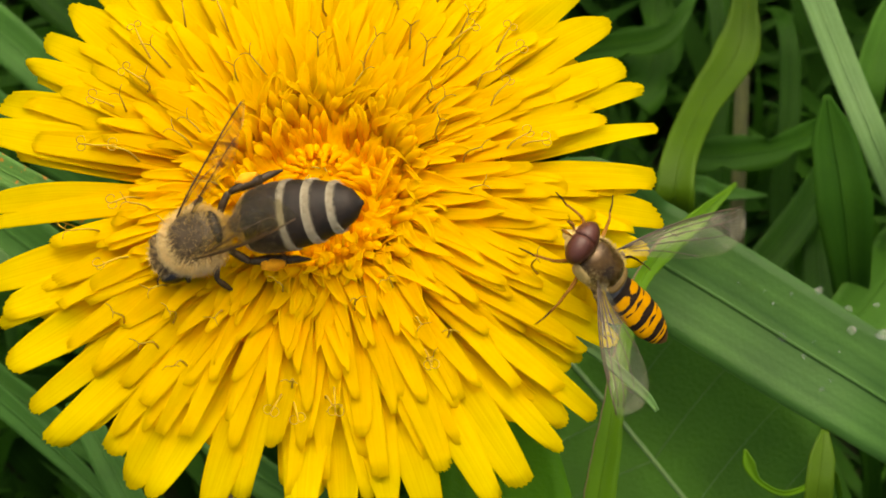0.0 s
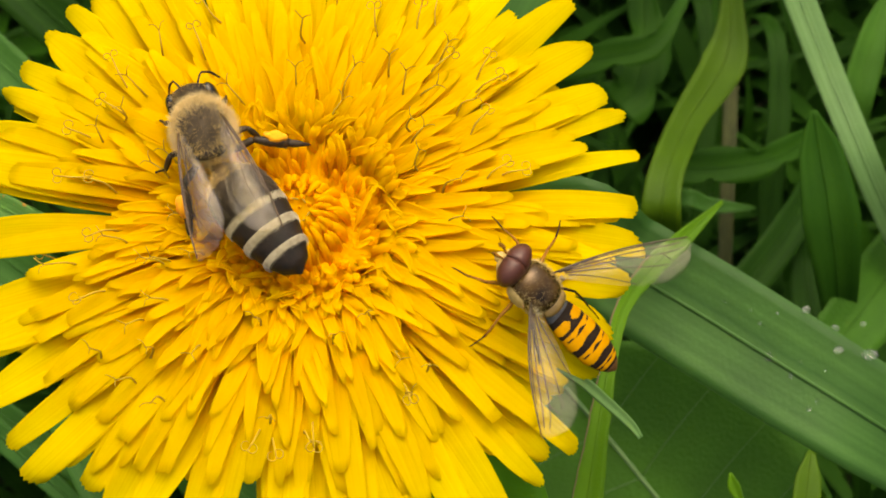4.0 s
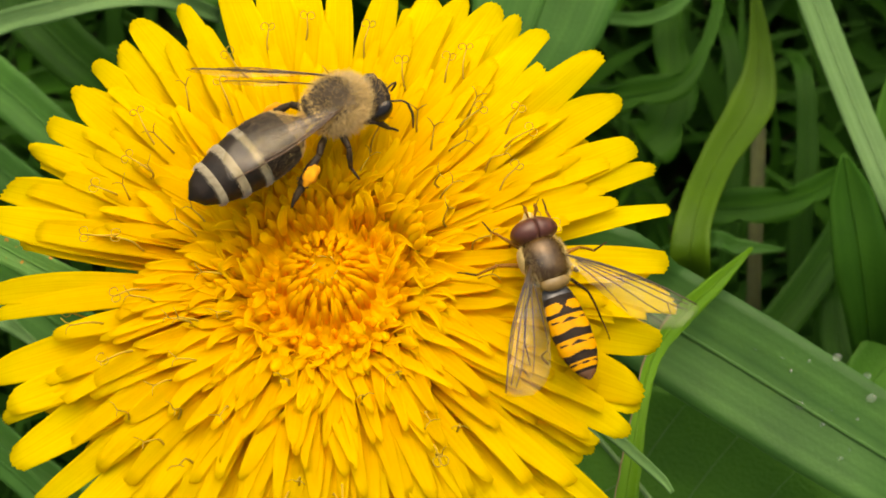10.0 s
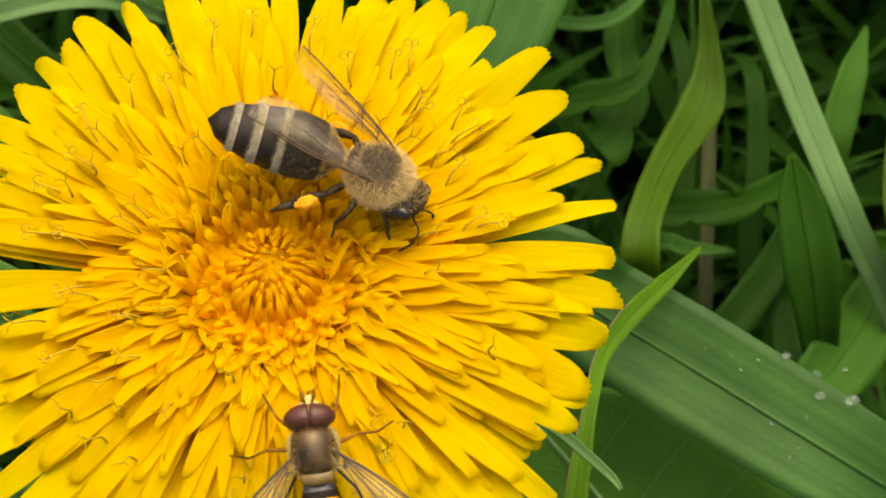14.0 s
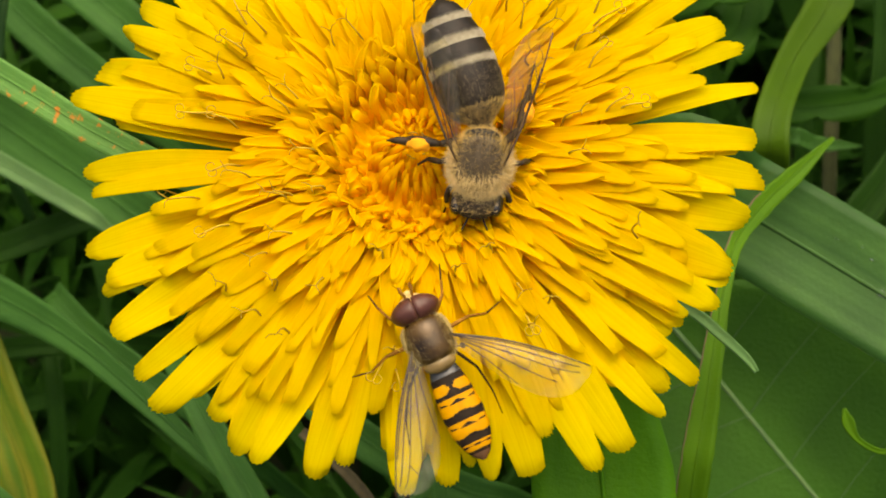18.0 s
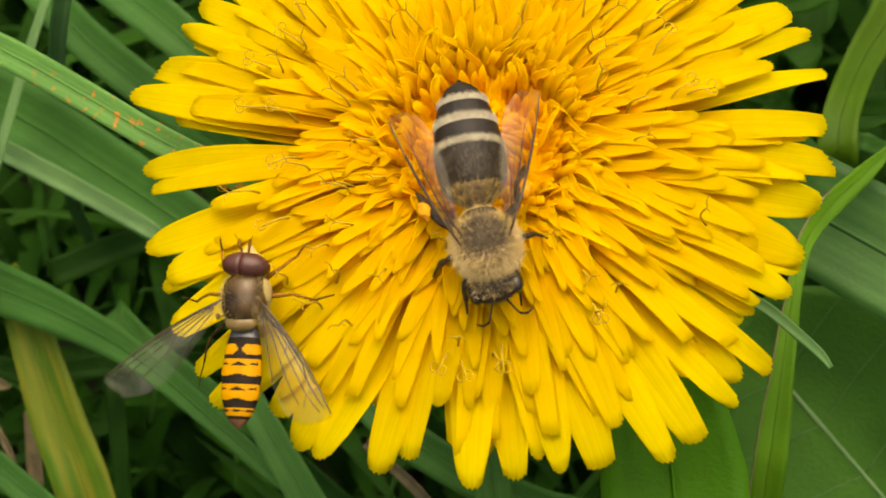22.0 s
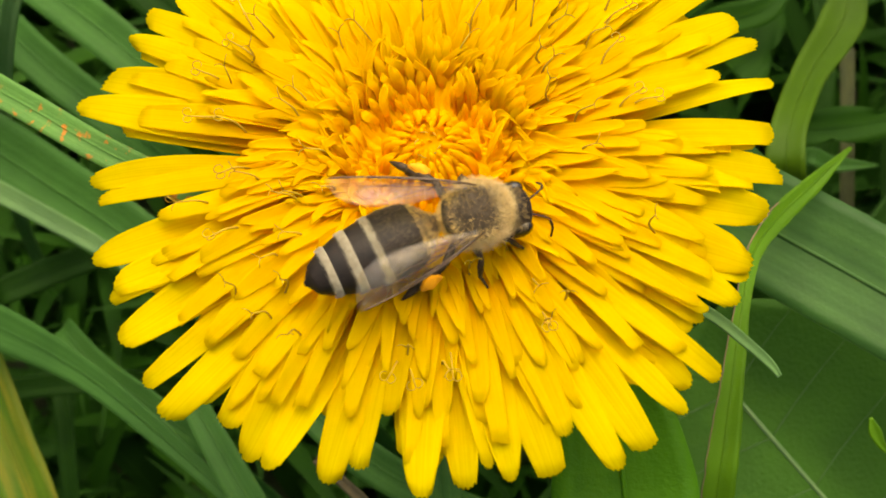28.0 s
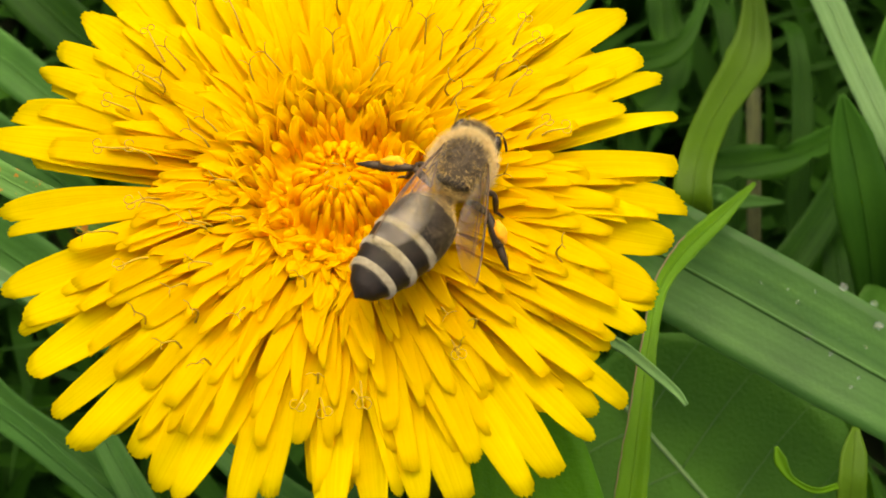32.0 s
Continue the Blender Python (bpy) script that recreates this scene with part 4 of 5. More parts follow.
strap_thing("dandelion_foliage", "leaf", [(37.5, -8.0, -26.0), (37.1, -10.2, -26.0), (36.8, -13.0, -27.0), (37.1, -16.5, -32.0), (38.2, -26.5, -60.8), (38.6, -30.5, -96.0)], [0.5, 2, 2.2, 2, 2, 1.6], LEAF_TWIST,
            "small rounded green leaf", "leaf", n=32, fold=0.2, rib=0.040)

strap_thing("dandelion_foliage", "leaf", [(52.0, 42.3, -42.0), (50.4, 37.8, -42.0), (49.2, 34.1, -43.0), (48.3, 30.2, -45.0), (48.6, 26.3, -52.0), (49.5, 18.0, -72.0), (50.0, 14.0, -96.0)], [0.3, 2.6, 3.2, 3.0, 2.4, 2.2, 1.8], LEAF_MID,
            "pointed green dandelion leaf in the shade", "leaf", n=34, fold=0.25, rib=0.06)
strap_thing("dandelion_foliage", "leaf", [(52.4, 34.6, -30.0), (51.3, 28.5, -30.0), (50.4, 23.6, -30.0), (49.9, 19.2, -31.0), (50.6, 14.8, -33.0), (53.0, 11.6, -40.0), (57.0, 4.0, -68.0), (58.0, 1.0, -96.0)], [0.4, 2.4, 3.4, 3.4, 2.8, 2.4, 2.2, 1.8], LEAF_TWIST,
            "light green dandelion leaf with a russet edge", "leaf", n=40, fold=0.35, twist=20, rib=0.07)
strap_thing("dock_plant", "leaf", [(40.6, 3.2, -41.0), (43.7, 5.5, -40.0), (46.4, 8.6, -40.0), (49.3, 12.6, -41.0), (52.6, 17.9, -45.0), (57.0, 25.0, -68.0), (59.0, 28.0, -96.0)], [1.5, 5.6, 6.4, 6.0, 4.5, 3.5, 2.8], LEAF_MID,
            "dull green dock leaf below the broad blade", "leaf", n=34, nv=9, fold=0.2, rib=0.09)


def rib_on(parent, grid, column, name, radius, start=0, lift=0.02, mat=None):
    """A raised vein along one column of a leaf's grid."""
    line = grid[start:, column] + np.array([0, 0, lift])
    V, F = tube(line, [radius, radius * 0.4], 6)
    part(name, build(name, V, F, mat or VEIN), parent, "pale raised vein")


rib_on(dock, dock_grid, 6, "midrib", 0.24)
for row in range(6, 30, 4):
    for side in (-1, 1):
        back = [row - 0.5 * q + 0.03 * q * q for q in range(7)]
        line = np.array([dock_grid[int(b), 6 + side * q] * (1 - b % 1) + dock_grid[int(b) + 1, 6 + side * q] * (b % 1) for q, b in enumerate(back)]) + np.array([0, 0, 0.03])
        part("side_vein", build("side_vein", *tube(curve_points(line, 14), [0.06, 0.045, 0.015], 5), VEIN_DULL), dock)


rib_on(strip, strip_grid, 6, "margin", 0.06, 10, 0.0, MARGIN)
rib_on(strip, strip_grid, 0, "margin", 0.035, 10, 0.0, LEAF)


# water drops on the broad blade
def water_material():
    m, t, p, out = shader("water")
    p.inputs["Base Color"].default_value = (0.95, 1.0, 0.97, 1)
    p.inputs["Roughness"].default_value = 0.12
    p.inputs["IOR"].default_value = 1.33
    p.inputs["Transmission Weight"].default_value = 0.9
    p.inputs["Specular IOR Level"].default_value = 0.6
    clear = node(t, "ShaderNodeBsdfTransparent")
    clear.inputs["Color"].default_value = (0.86, 0.92, 0.86, 1)
    blend = node(t, "ShaderNodeMixShader")
    blend.inputs["Fac"].default_value = 0.68
    t.links.new(p.outputs[0], blend.inputs[1])
    t.links.new(clear.outputs[0], blend.inputs[2])
    t.links.new(blend.outputs[0], out.inputs["Surface"])
    return m


WATER = water_material()


def drop_mesh(seed):
    rng = random.Random(seed)
    V, F = egg(0.5, 1, 1, (0.1, 0, 0), 8, 12)
    V = V[:, [1, 2, 0]] * np.array([rng.uniform(0.8, 1.25), 1, 0.38])
    return build("water_drop", V, F, WATER)


DROPS = [drop_mesh(s) for s in range(3)]
rng = random.Random(5)
placed = [(37.6, 3.1, 0.27), (40.0, -0.1, 0.33), (34.8, -0.2, 0.27), (34.2, 2.4, 0.12), (35.5, 3.0, 0.12), (39.8, 1.6, 0.21), (36.4, -1.8, 0.15), (39.0, -1.6, 0.12), (37.3, -0.7, 0.15), (37.7, -4.4, 0.15), (33.3, -3.0, 0.12), (38.4, -3.8, 0.12), (31.6, 4.3, 0.09), (33.5, 3.4, 0.09), (42.3, -0.6, 0.42), (42.0, 1.9, 0.18)]
for k, (x, y, r) in enumerate(placed):
    flat = (broad_grid + broad_root).reshape(-1, 3)
    i = int(np.argmin(((flat[:, :2] - np.array([x, y])) ** 2).sum(1)))
    z = flat[i, 2]
    ob = new("water_drop", DROPS[k % 3])
    ob.matrix_basis = at(x, y, z + 0.02, 18, 0, rng.uniform(0, 360)) @ Matrix.Diagonal((1.3 * r, 1.3 * r, 1.3 * r, 1))
    tagged(ob, "clear round water drop on a grass blade", "water drop", "drops on the broad blade")


# ---- the ground and the shaded sward ----
def ground():
    n = 60
    g = np.sign(np.linspace(-1, 1, n)) * np.abs(np.linspace(-1, 1, n)) ** 6 * 60000.0
    V = [(x, y, -95 + 2.5 * noise.noise((x * 0.03, y * 0.03, 0.3)) if abs(x) + abs(y) < 900 else -95) for x in g for y in g]
    ob = new("ground", build("ground", V, grid_faces(n, n, flip=True), SOIL))
    tagged(ob, "damp mossy soil beneath the grass", "ground", kind="structure")


ground()


def sward(name, count, reach, low, high, mats, seed, label, hole=0.0, tilt=(0.2, 1.1)):
    """Grass that nobody could count, standing and lying in every direction."""
    rng = random.Random(seed)
    V, F, pick, uv = [], [], [], []
    for _ in range(count):
        a, r = rng.uniform(0, 6.2832), hole + (reach - hole) * math.sqrt(rng.random())
        b, h = rng.uniform(0, 6.2832), rng.uniform(low, high)
        lean, w = rng.uniform(*tilt) * h, rng.uniform(1.2, 4.2)
        x, y = r * math.cos(a), r * math.sin(a)
        k, m, n = len(V), rng.randrange(len(mats)), 7
        for i in range(n):
            u = i / (n - 1)
            px, py = x + math.cos(b) * lean * u ** 1.6, y + math.sin(b) * lean * u ** 1.6
            pz = -96 + h * (u - 0.25 * u ** 3)
            ww = w * (1 - u ** 2.2) * 0.5 + 0.05
            for s in (-1, 0, 1):
                V.append((px - math.sin(b) * ww * s, py + math.cos(b) * ww * s, pz + 0.25 * abs(s) * ww))
                uv.append((0.5 + 0.5 * s, u))
        for q in grid_faces(n, 3, k):
            F.append(q)
            pick.append(m)
    ob = new(name, build(name, V, F, mats, uv, pick))
    tagged(ob, label, "grass", kind="stuff")


# low grass in the darkened greens, so its shade is partly painted
sward("grass_undergrowth", 3600, 115, 12, 38, [BLADE_DARK, LEAF_DARK, BLADE_DARK], 3, "dense grass below the flower, shade put into its green")
# dense tall ring out of view, added to keep low sky light off the ground
sward("shading_tall_grass", 9500, 190, 60, 112, [BLADE_DARK, BLADE, LEAF_DARK, BLADE_SHADE], 9, "unseen ring of tall meadow grass, added to shade the undergrowth", hole=84, tilt=(0.05, 0.2))
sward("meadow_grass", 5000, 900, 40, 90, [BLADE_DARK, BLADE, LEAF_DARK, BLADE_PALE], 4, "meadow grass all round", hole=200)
sward("far_meadow_grass", 6000, 2600, 50, 110, [BLADE_DARK, BLADE, BLADE_SHADE, BLADE_PALE], 6, "taller meadow grass farther off", hole=880)

# ---- insects; each is drawn facing +x, its back up ----
def wing_sheet(length, width, lean, camber, nu=18, nv=9):
    """A wing from its root backwards along -x; the leading edge lies on the +y side."""
    P = np.zeros((nu, nv, 3))
    for i in range(nu):
        u = i / (nu - 1)
        w = width * (0.10 + 0.90 * math.sin(min(1.0, u / 0.72) * math.pi / 2) ** 1.1)
        w *= math.sqrt(max(0.0, 1 - max(0.0, (u - 0.66) / 0.345) ** 2.4))
        front = width * 0.16 * math.sin(u * math.pi) + lean * u
        for j in range(nv):
            v = j / (nv - 1)
            P[i, j] = (-length * u, front - w * v, camber * math.sin(u * math.pi) * (1 - (2 * v - 1) ** 2) + 0.04 * math.sin(9 * u + 6 * v))
    return P


def wing(name, P, veins, membrane, ink, thick, parent, m, mirror):
    """A wing with its veins; veins run along shares of the chord."""
    Q = P.copy()
    if mirror:
        Q[:, :, 1] *= -1
    V, F, uv = sheet(Q, 0.02)
    w = part(name, build(name, V, F, membrane, uv), parent, "clear smoky insect wing", m)
    nu, nv = Q.shape[:2]
    for a, b, s, e, r in veins:
        line = []
        for u in np.linspace(s, e, 12):
            x = u * (nu - 1)
            i = min(int(x), nu - 2)
            g = a + (b - a) * (u - s) / max(e - s, 1e-6)
            y = g * (nv - 1)
            j = min(int(y), nv - 2)
            c = (Q[i, j] * (1 - (y - j)) + Q[i, j + 1] * (y - j)) * (1 - (x - i)) + (Q[i + 1, j] * (1 - (y - j)) + Q[i + 1, j + 1] * (y - j)) * (x - i)
            line.append(c)
        part("vein", build("vein", *tube(line, [r * thick, r * thick * 0.7], 5), ink), w)
    return w


def leg(name, parent, root, joints, radii, mats, names, mirror, extra=None):
    """A leg whose pieces run from joint to joint; its pose turns about the root."""
    s = -1 if mirror else 1
    pts = [np.array([0.0, 0.0, 0.0])] + [np.array([x, s * y, z]) for x, y, z in joints]
    top = None
    for a, b, r, m, nm in zip(pts, pts[1:], radii, mats, names):
        mid = (a + b) / 2 + np.array([0, 0, 0.07 * np.linalg.norm(b - a)])
        me = build(nm, *tube(curve_points([a, mid, b], 7), r, 7), m)
        if top is None:
            top = part(name, me, parent, "", at(root[0], s * root[1], root[2]))
        else:
            part(nm, me, top)
    if extra:
        extra(top, pts, s)
    return top


def honey_bee():
    rng = random.Random(21)
    bee = holder("honey_bee", at(0, 0, 30), "brown honey bee with cream banded abdomen, gathering pollen on the dandelion", "bee")
    # thorax with its fur
    V, F = egg(2.1, 1.80, 1.70, (2.4, 0, 0.1), 16, 24)
    thorax = part("thorax", build("thorax", V, F, SHELL_THORAX), bee, "rounded thorax under tawny fur")
    bald = lambda p: (p[0] - 2.3) ** 2 + 0.8 * p[1] ** 2 > rng.uniform(-0.7, 3.2) or p[2] < 0.9
    part("fur", build("fur", *hairs(rng, (V, F), (2.4, 0, 0.1), 8000, 0.40, 0.012, (-0.15, 0, 0.1), bald), FUR, smooth=False), thorax, "tawny fur")
    part("fur_collar", build("fur_collar", *hairs(rng, (V, F), (2.4, 0, 0.1), 4600, 0.58, 0.012, (0.2, 0, 0), lambda p: p[0] + rng.uniform(-0.4, 0.4) > 3.4 or abs(p[1]) + rng.uniform(-0.3, 0.3) > 1.5), FUR_PALE, smooth=False), thorax, "cream fur collar")
    part("fur_back", build("fur_back", *hairs(rng, (V, F), (2.4, 0, 0.1), 1900, 0.26, 0.011, (-0.2, 0, 0), lambda p: p[2] > 0.8 and (p[0] - 2.3) ** 2 + p[1] ** 2 < 1.3), FUR_DARK, smooth=False), thorax, "short dark fur on the back")
    plate = egg(0.45, 1.1, 0.4, (0.75, 0, 0.8), 8, 14)
    part("scutellum", build("scutellum", *plate, SHELL), thorax, "dark shield plate")
    # head
    V, F = egg(0.9, 1.65, 1.3, (0, 0, 0), 12, 20, lambda s: 1.0 - 0.1 * s)
    head = part("head", build("head", V, F, HEAD), bee, "dark triangular head", at(4.65, 0, -0.7, 0, 45, 0))
    part("fur", build("fur", *hairs(rng, (V, F), (0, 0, 0), 700, 0.22, 0.010, (0, 0, 0.3), lambda p: abs(p[1]) < 0.8), FUR_DARK, smooth=False), head, "short dark fur")
    part("fur_fringe", build("fur_fringe", *hairs(rng, (V, F), (0, 0, 0), 1000, 0.40, 0.012, (-0.3, 0, 0.4), lambda p: p[0] < -0.2 and abs(p[1]) < 1.3), FUR, smooth=False), head, "tawny fringe")
    for s in (1, -1):
        part("eye", build("eye", *egg(0.62, 0.5, 0.95, (0.02, s * 1.2, 0.1), 10, 14), BEE_EYE), head, "glossy black compound eye")
        line = curve_points([(0.75, s * 0.35, 0.35), (1.35, s * 0.75, 0.95), (1.75, s * 0.95, 1.0)], 7)
        bow = curve_points([(1.75, s * 0.95, 1.0), (2.3, s * 1.35, 0.55), (2.75, s * 1.7, -0.2)], 8)
        part("antenna", build("antenna", *merge(tube(line, [0.07, 0.06], 6), tube(bow, [0.08, 0.09, 0.07], 6)), LEG), head, "elbowed dark antenna")
    part("tongue", build("tongue", *tube(curve_points([(0.8, 0, -0.6), (1.1, 0, -1.3), (1.0, 0, -2.0)], 7), [0.22, 0.16, 0.07], 6), SHELL_BROWN), head)
    # abdomen: six overlapping plates, each with a band of pale hair in front
    tail = part("abdomen", build("abdomen", *egg(3.2, 1.5, 1.35, (-4.3, 0, -0.25), 14, 20), SHELL), bee, "tapering dark abdomen with cream bands")
    edges = [0.5, -1.0, -3.4, -4.95, -6.35, -7.4, -7.95]
    def girth(x):
        return float(np.interp(-x, [-0.6, 0.1, 0.45, 0.9, 1.5, 2.7, 4.2, 5.5, 6.6, 7.5, 8.05], [0.35, 0.5, 0.95, 1.55, 1.92, 2.11, 2.04, 1.81, 1.46, 0.94, 0.10]))
    for k in range(6):
        x0, x1 = edges[k], edges[k + 1]
        def shell(a, b, grow, nu=7, nv=28):
            out = []
            for i in range(nu):
                x = a + (b - a) * i / (nu - 1)
                for j in range(nv):
                    g = 2 * math.pi * j / nv
                    r = girth(x) + grow * (1 - 0.35 * (i == 0))
                    out.append((min(x, 1.05 * x), r * math.cos(g), -0.25 + r * 0.86 * math.sin(g)))
            return np.array(out), grid_faces(nu, nv, closed=True)
        V, F = shell(x0, x1 - 0.15, 0.015 + 0.02 * (k < 2))
        plate = part("tergite", build("tergite", V, F, SHELL_BROWN if k < 1 else SHELL), tail, "dark brown abdominal plate" if k else "brown furry front plate")
        if k in (2, 3, 4):
            wide = [0, 0, 0.46, 0.43, 0.34][k]
            V, F = shell(x0 + 0.04, x0 - wide, 0.030)
            part("hair_band", build("hair_band", V, F, BAND), tail, "cream felt band")
            part("band_fur", build("band_fur", *hairs(rng, (V, F), (x0 + 0.8, 0, -0.3), [0, 0, 4600, 4000, 3000][k], 0.24, 0.010, (-2.6, 0, 0.0)), BAND, smooth=False), tail, "soft cream hairs along the band")
        if k == 0:
            part("waist_fur", build("waist_fur", *hairs(rng, (V, F), (-0.4, 0, -0.3), 2600, 0.34, 0.012, (-0.6, 0, 0.2)), FUR, smooth=False), tail, "tawny hairs on the first plate")
        if k == 1:
            part("plate_fur", build("plate_fur", *hairs(rng, (V, F), (-1.0, 0, -0.3), 3800, 0.24, 0.012, (-1.6, 0, 0.1), lambda p: p[0] + rng.uniform(-1.3, 0.5) > -3.3), FUR_GREY, smooth=False), tail, "brown-grey hairs on the second plate")
    # wings
    fore = wing_sheet(8.8, 2.45, 0.3, 0.35)
    hind = wing_sheet(6.1, 1.6, 0.1, 0.2)
    fv = [(0.02, 0.02, 0.0, 0.97, 1.1), (0.10, 0.08, 0.05, 0.72, 1.0), (0.30, 0.45, 0.1, 0.62, 0.6), (0.55, 0.85, 0.15, 0.6, 0.55), (0.12, 0.5, 0.45, 0.58, 0.4), (0.10, 0.42, 0.62, 0.74, 0.4), (0.42, 0.38, 0.6, 0.86, 0.35), (0.45, 0.80, 0.5, 0.66, 0.35)]
    hv = [(0.03, 0.03, 0.0, 0.95, 0.9), (0.3, 0.4, 0.1, 0.7, 0.5), (0.5, 0.8, 0.15, 0.6, 0.45)]
    wings = []
    for s, side in ((1, False), (-1, True)):
        f = wing("forewing", fore, fv, BEE_WING, BEE_VEIN, 0.062, bee, at(2.6, s * 1.4, 1.3), side)
        h = wing("hindwing", hind, hv, BEE_WING, BEE_VEIN, 0.045, bee, at(1.8, s * 1.3, 1.05), side)
        wings += [f, h]
    # legs
    def basket(top, pts, s):
        a, b = pts[1], pts[2]
        c = a + (b - a) * 0.62 + np.array([0, s * 0.28, 0.1])
        V, F = egg(0.74, 0.40, 0.48, (0, 0, 0), 12, 18)
        V = V * (1 + 0.30 * np.array([[noise.noise(Vector(p) * 3.2)] for p in V]))
        d = Vector(b - a).to_track_quat("X", "Z").to_matrix().to_4x4()
        part("pollen_load", build("pollen_load", V, F, POLLEN), top, "orange lump of packed pollen", Matrix.Translation(Vector(c * MM)) @ d)
        brush = hairs(rng, tube([a + (b - a) * q for q in np.linspace(0.1, 1, 8)], [0.2, 0.42, 0.45], 7), a + np.array([0, 0, -3]), 220, 0.32, 0.011)
        part("bristles", build("bristles", *brush, FUR_DARK, smooth=False), top)
    names = ("femur", "tibia", "tarsus")
    legs = []
    for mirror in (False, True):
        legs.append(leg("foreleg", bee, (3.2, 1.0, -0.9), [(0.9, 0.7, -0.2), (1.5, 0.8, -1.4), (2.0, 0.9, -2.1)], [[0.20, 0.23, 0.17], [0.16, 0.20, 0.13], [0.11, 0.07]], [LEG] * 3, names, mirror))
        legs.append(leg("midleg", bee, (2.0, 1.3, -1.0), [(0.2, 1.2, 0.0), (-0.1, 1.8, -1.3), (0.2, 2.4, -2.0)], [[0.20, 0.24, 0.17], [0.16, 0.21, 0.15], [0.12, 0.07]], [LEG] * 3, names, mirror))
        legs.append(leg("hindleg", bee, (0.9, 1.2, -1.0), [(-1.0, 1.1, 0.1), (-2.8, 1.5, -1.0), (-4.1, 1.8, -1.8)], [[0.20, 0.27, 0.22], [0.18, 0.34, 0.38], [0.28, 0.24, 0.06]], [LEG] * 3, names, mirror, basket))
    return bee, head, tail, wings, legs


def hoverfly():
    rng = random.Random(8)
    fly = holder("hoverfly", at(30, 0, 40), "slim hoverfly with orange and black banded abdomen and maroon eyes", "hoverfly")
    # head
    V, F = egg(0.80, 1.10, 0.95, (0.05, 0, -0.05), 12, 18)
    head = part("head", build("head", V, F, FLY_FACE), fly, "yellow-faced head", at(4.05, 0, 0.1))
    for s in (1, -1):
        V, F = egg(0.84, 1.52, 1.08, (-0.12, 0, 0.10), 18, 28, lambda q: 1.0 - 0.04 * q)
        V[:, 1] = s * np.maximum(s * V[:, 1], 0.015 + 0.02 * (V[:, 0] + 0.12) ** 2)
        part("eye", build("eye", V, F, FLY_EYE), head, "large maroon compound eye")
        line = curve_points([(0.55, s * 0.18, 0.45), (0.95, s * 0.3, 0.75)], 4)
        club = egg(0.28, 0.13, 0.15, (1.1, s * 0.34, 0.82), 7, 10)
        arista = tube([(1.2, s * 0.36, 0.95), (1.55, s * 0.6, 1.15)], [0.03, 0.015], 4)
        part("antenna", build("antenna", *merge(tube(line, [0.08, 0.09], 6), club, arista), FLY_LEG), head, "short brown clubbed antenna")
    part("snout", build("snout", *egg(0.45, 0.36, 0.5, (0.72, 0, -0.1), 8, 12), FLY_FACE), head, "pale protruding face")
    # thorax
    V, F = egg(1.62, 1.46, 1.25, (1.95, 0, 0.0), 18, 26, lambda q: (1 - abs(q) ** 3.2) ** 0.5 / max(0.05, (1 - q * q) ** 0.5) * 0.98 if abs(q) < 0.999 else 1.0)
    thorax = part("thorax", build("thorax", V, F, BRONZE), fly, "shiny bronze thorax")
    part("flank_fur", build("flank_fur", *hairs(rng, (V, F), (2.05, 0, 0), 1800, 0.26, 0.010, (0, 0, 0), lambda p: abs(p[1]) > 0.85 or p[0] > 3.2), FLY_SIDE, smooth=False), thorax, "buff hairs on the flanks")
    part("back_fur", build("back_fur", *hairs(rng, (V, F), (2.0, 0, 0), 500, 0.16, 0.008, (-0.4, 0, 0.1), lambda p: p[2] > 0.2), FLY_SIDE, smooth=False), thorax, "sparse golden hairs on the back")
    for s in (1, -1):
        part("flank", build("flank", *egg(0.95, 0.5, 0.8, (2.3, s * 1.04, -0.2), 8, 12), FLY_SIDE), thorax, "buff yellow flank")
        bar = tube(curve_points([(1.0, s * 1.15, -0.2), (0.9, s * 1.6, -0.05)], 4), [0.05, 0.05], 5)
        part("haltere", build("haltere", *merge(bar, egg(0.2, 0.15, 0.15, (0.88, s * 1.68, 0.0), 6, 8)), SCUTELLUM), thorax, "tiny yellow balancing knob")
    part("scutellum", build("scutellum", *egg(0.52, 1.02, 0.48, (0.45, 0, 0.34), 9, 16), SCUTELLUM), thorax, "translucent honey-coloured shield")
    # abdomen: five plates in orange and black
    top = part("abdomen", build("abdomen", *egg(2.6, 0.95, 0.42, (-2.6, 0, -0.32), 12, 16), FLY_BLACK), fly, "flat slim abdomen with orange and black bands")
    def half(x):
        return float(np.interp(-x, [-0.4, 0.3, 1.2, 2.6, 3.8, 4.8, 5.4, 5.75], [0.70, 0.94, 1.13, 1.24, 1.17, 0.86, 0.46, 0.05]))
    spans = [(0.45, -0.35), (-0.35, -1.65), (-1.65, -3.15), (-3.15, -4.55), (-4.55, -5.72)]
    def tint(k, f, y):
        """Which pigment: f runs along the plate, y across it from -1 to 1."""
        c = abs(y)
        if k == 0:
            return 2
        if k == 1:
            return 0 if 0.30 < f < 0.80 - 0.05 * math.cos(5 * c) and ((c - 0.64) / 0.50) ** 2 + ((f - 0.55) / 0.27) ** 2 < 1 else 1
        if k in (2, 3):
            if f > 0.64 - 0.05 * math.cos(y * 5):
                return 1
            return 1 if abs(f - 0.22 + 0.03 * math.cos(y * 8)) < 0.045 + 0.03 * math.cos(y * 6) and c < 0.92 else 0
        return 3 if f > 0.55 else (1 if f > 0.38 or abs(f - 0.14) < 0.05 + 0.03 * math.cos(y * 7) else 0)
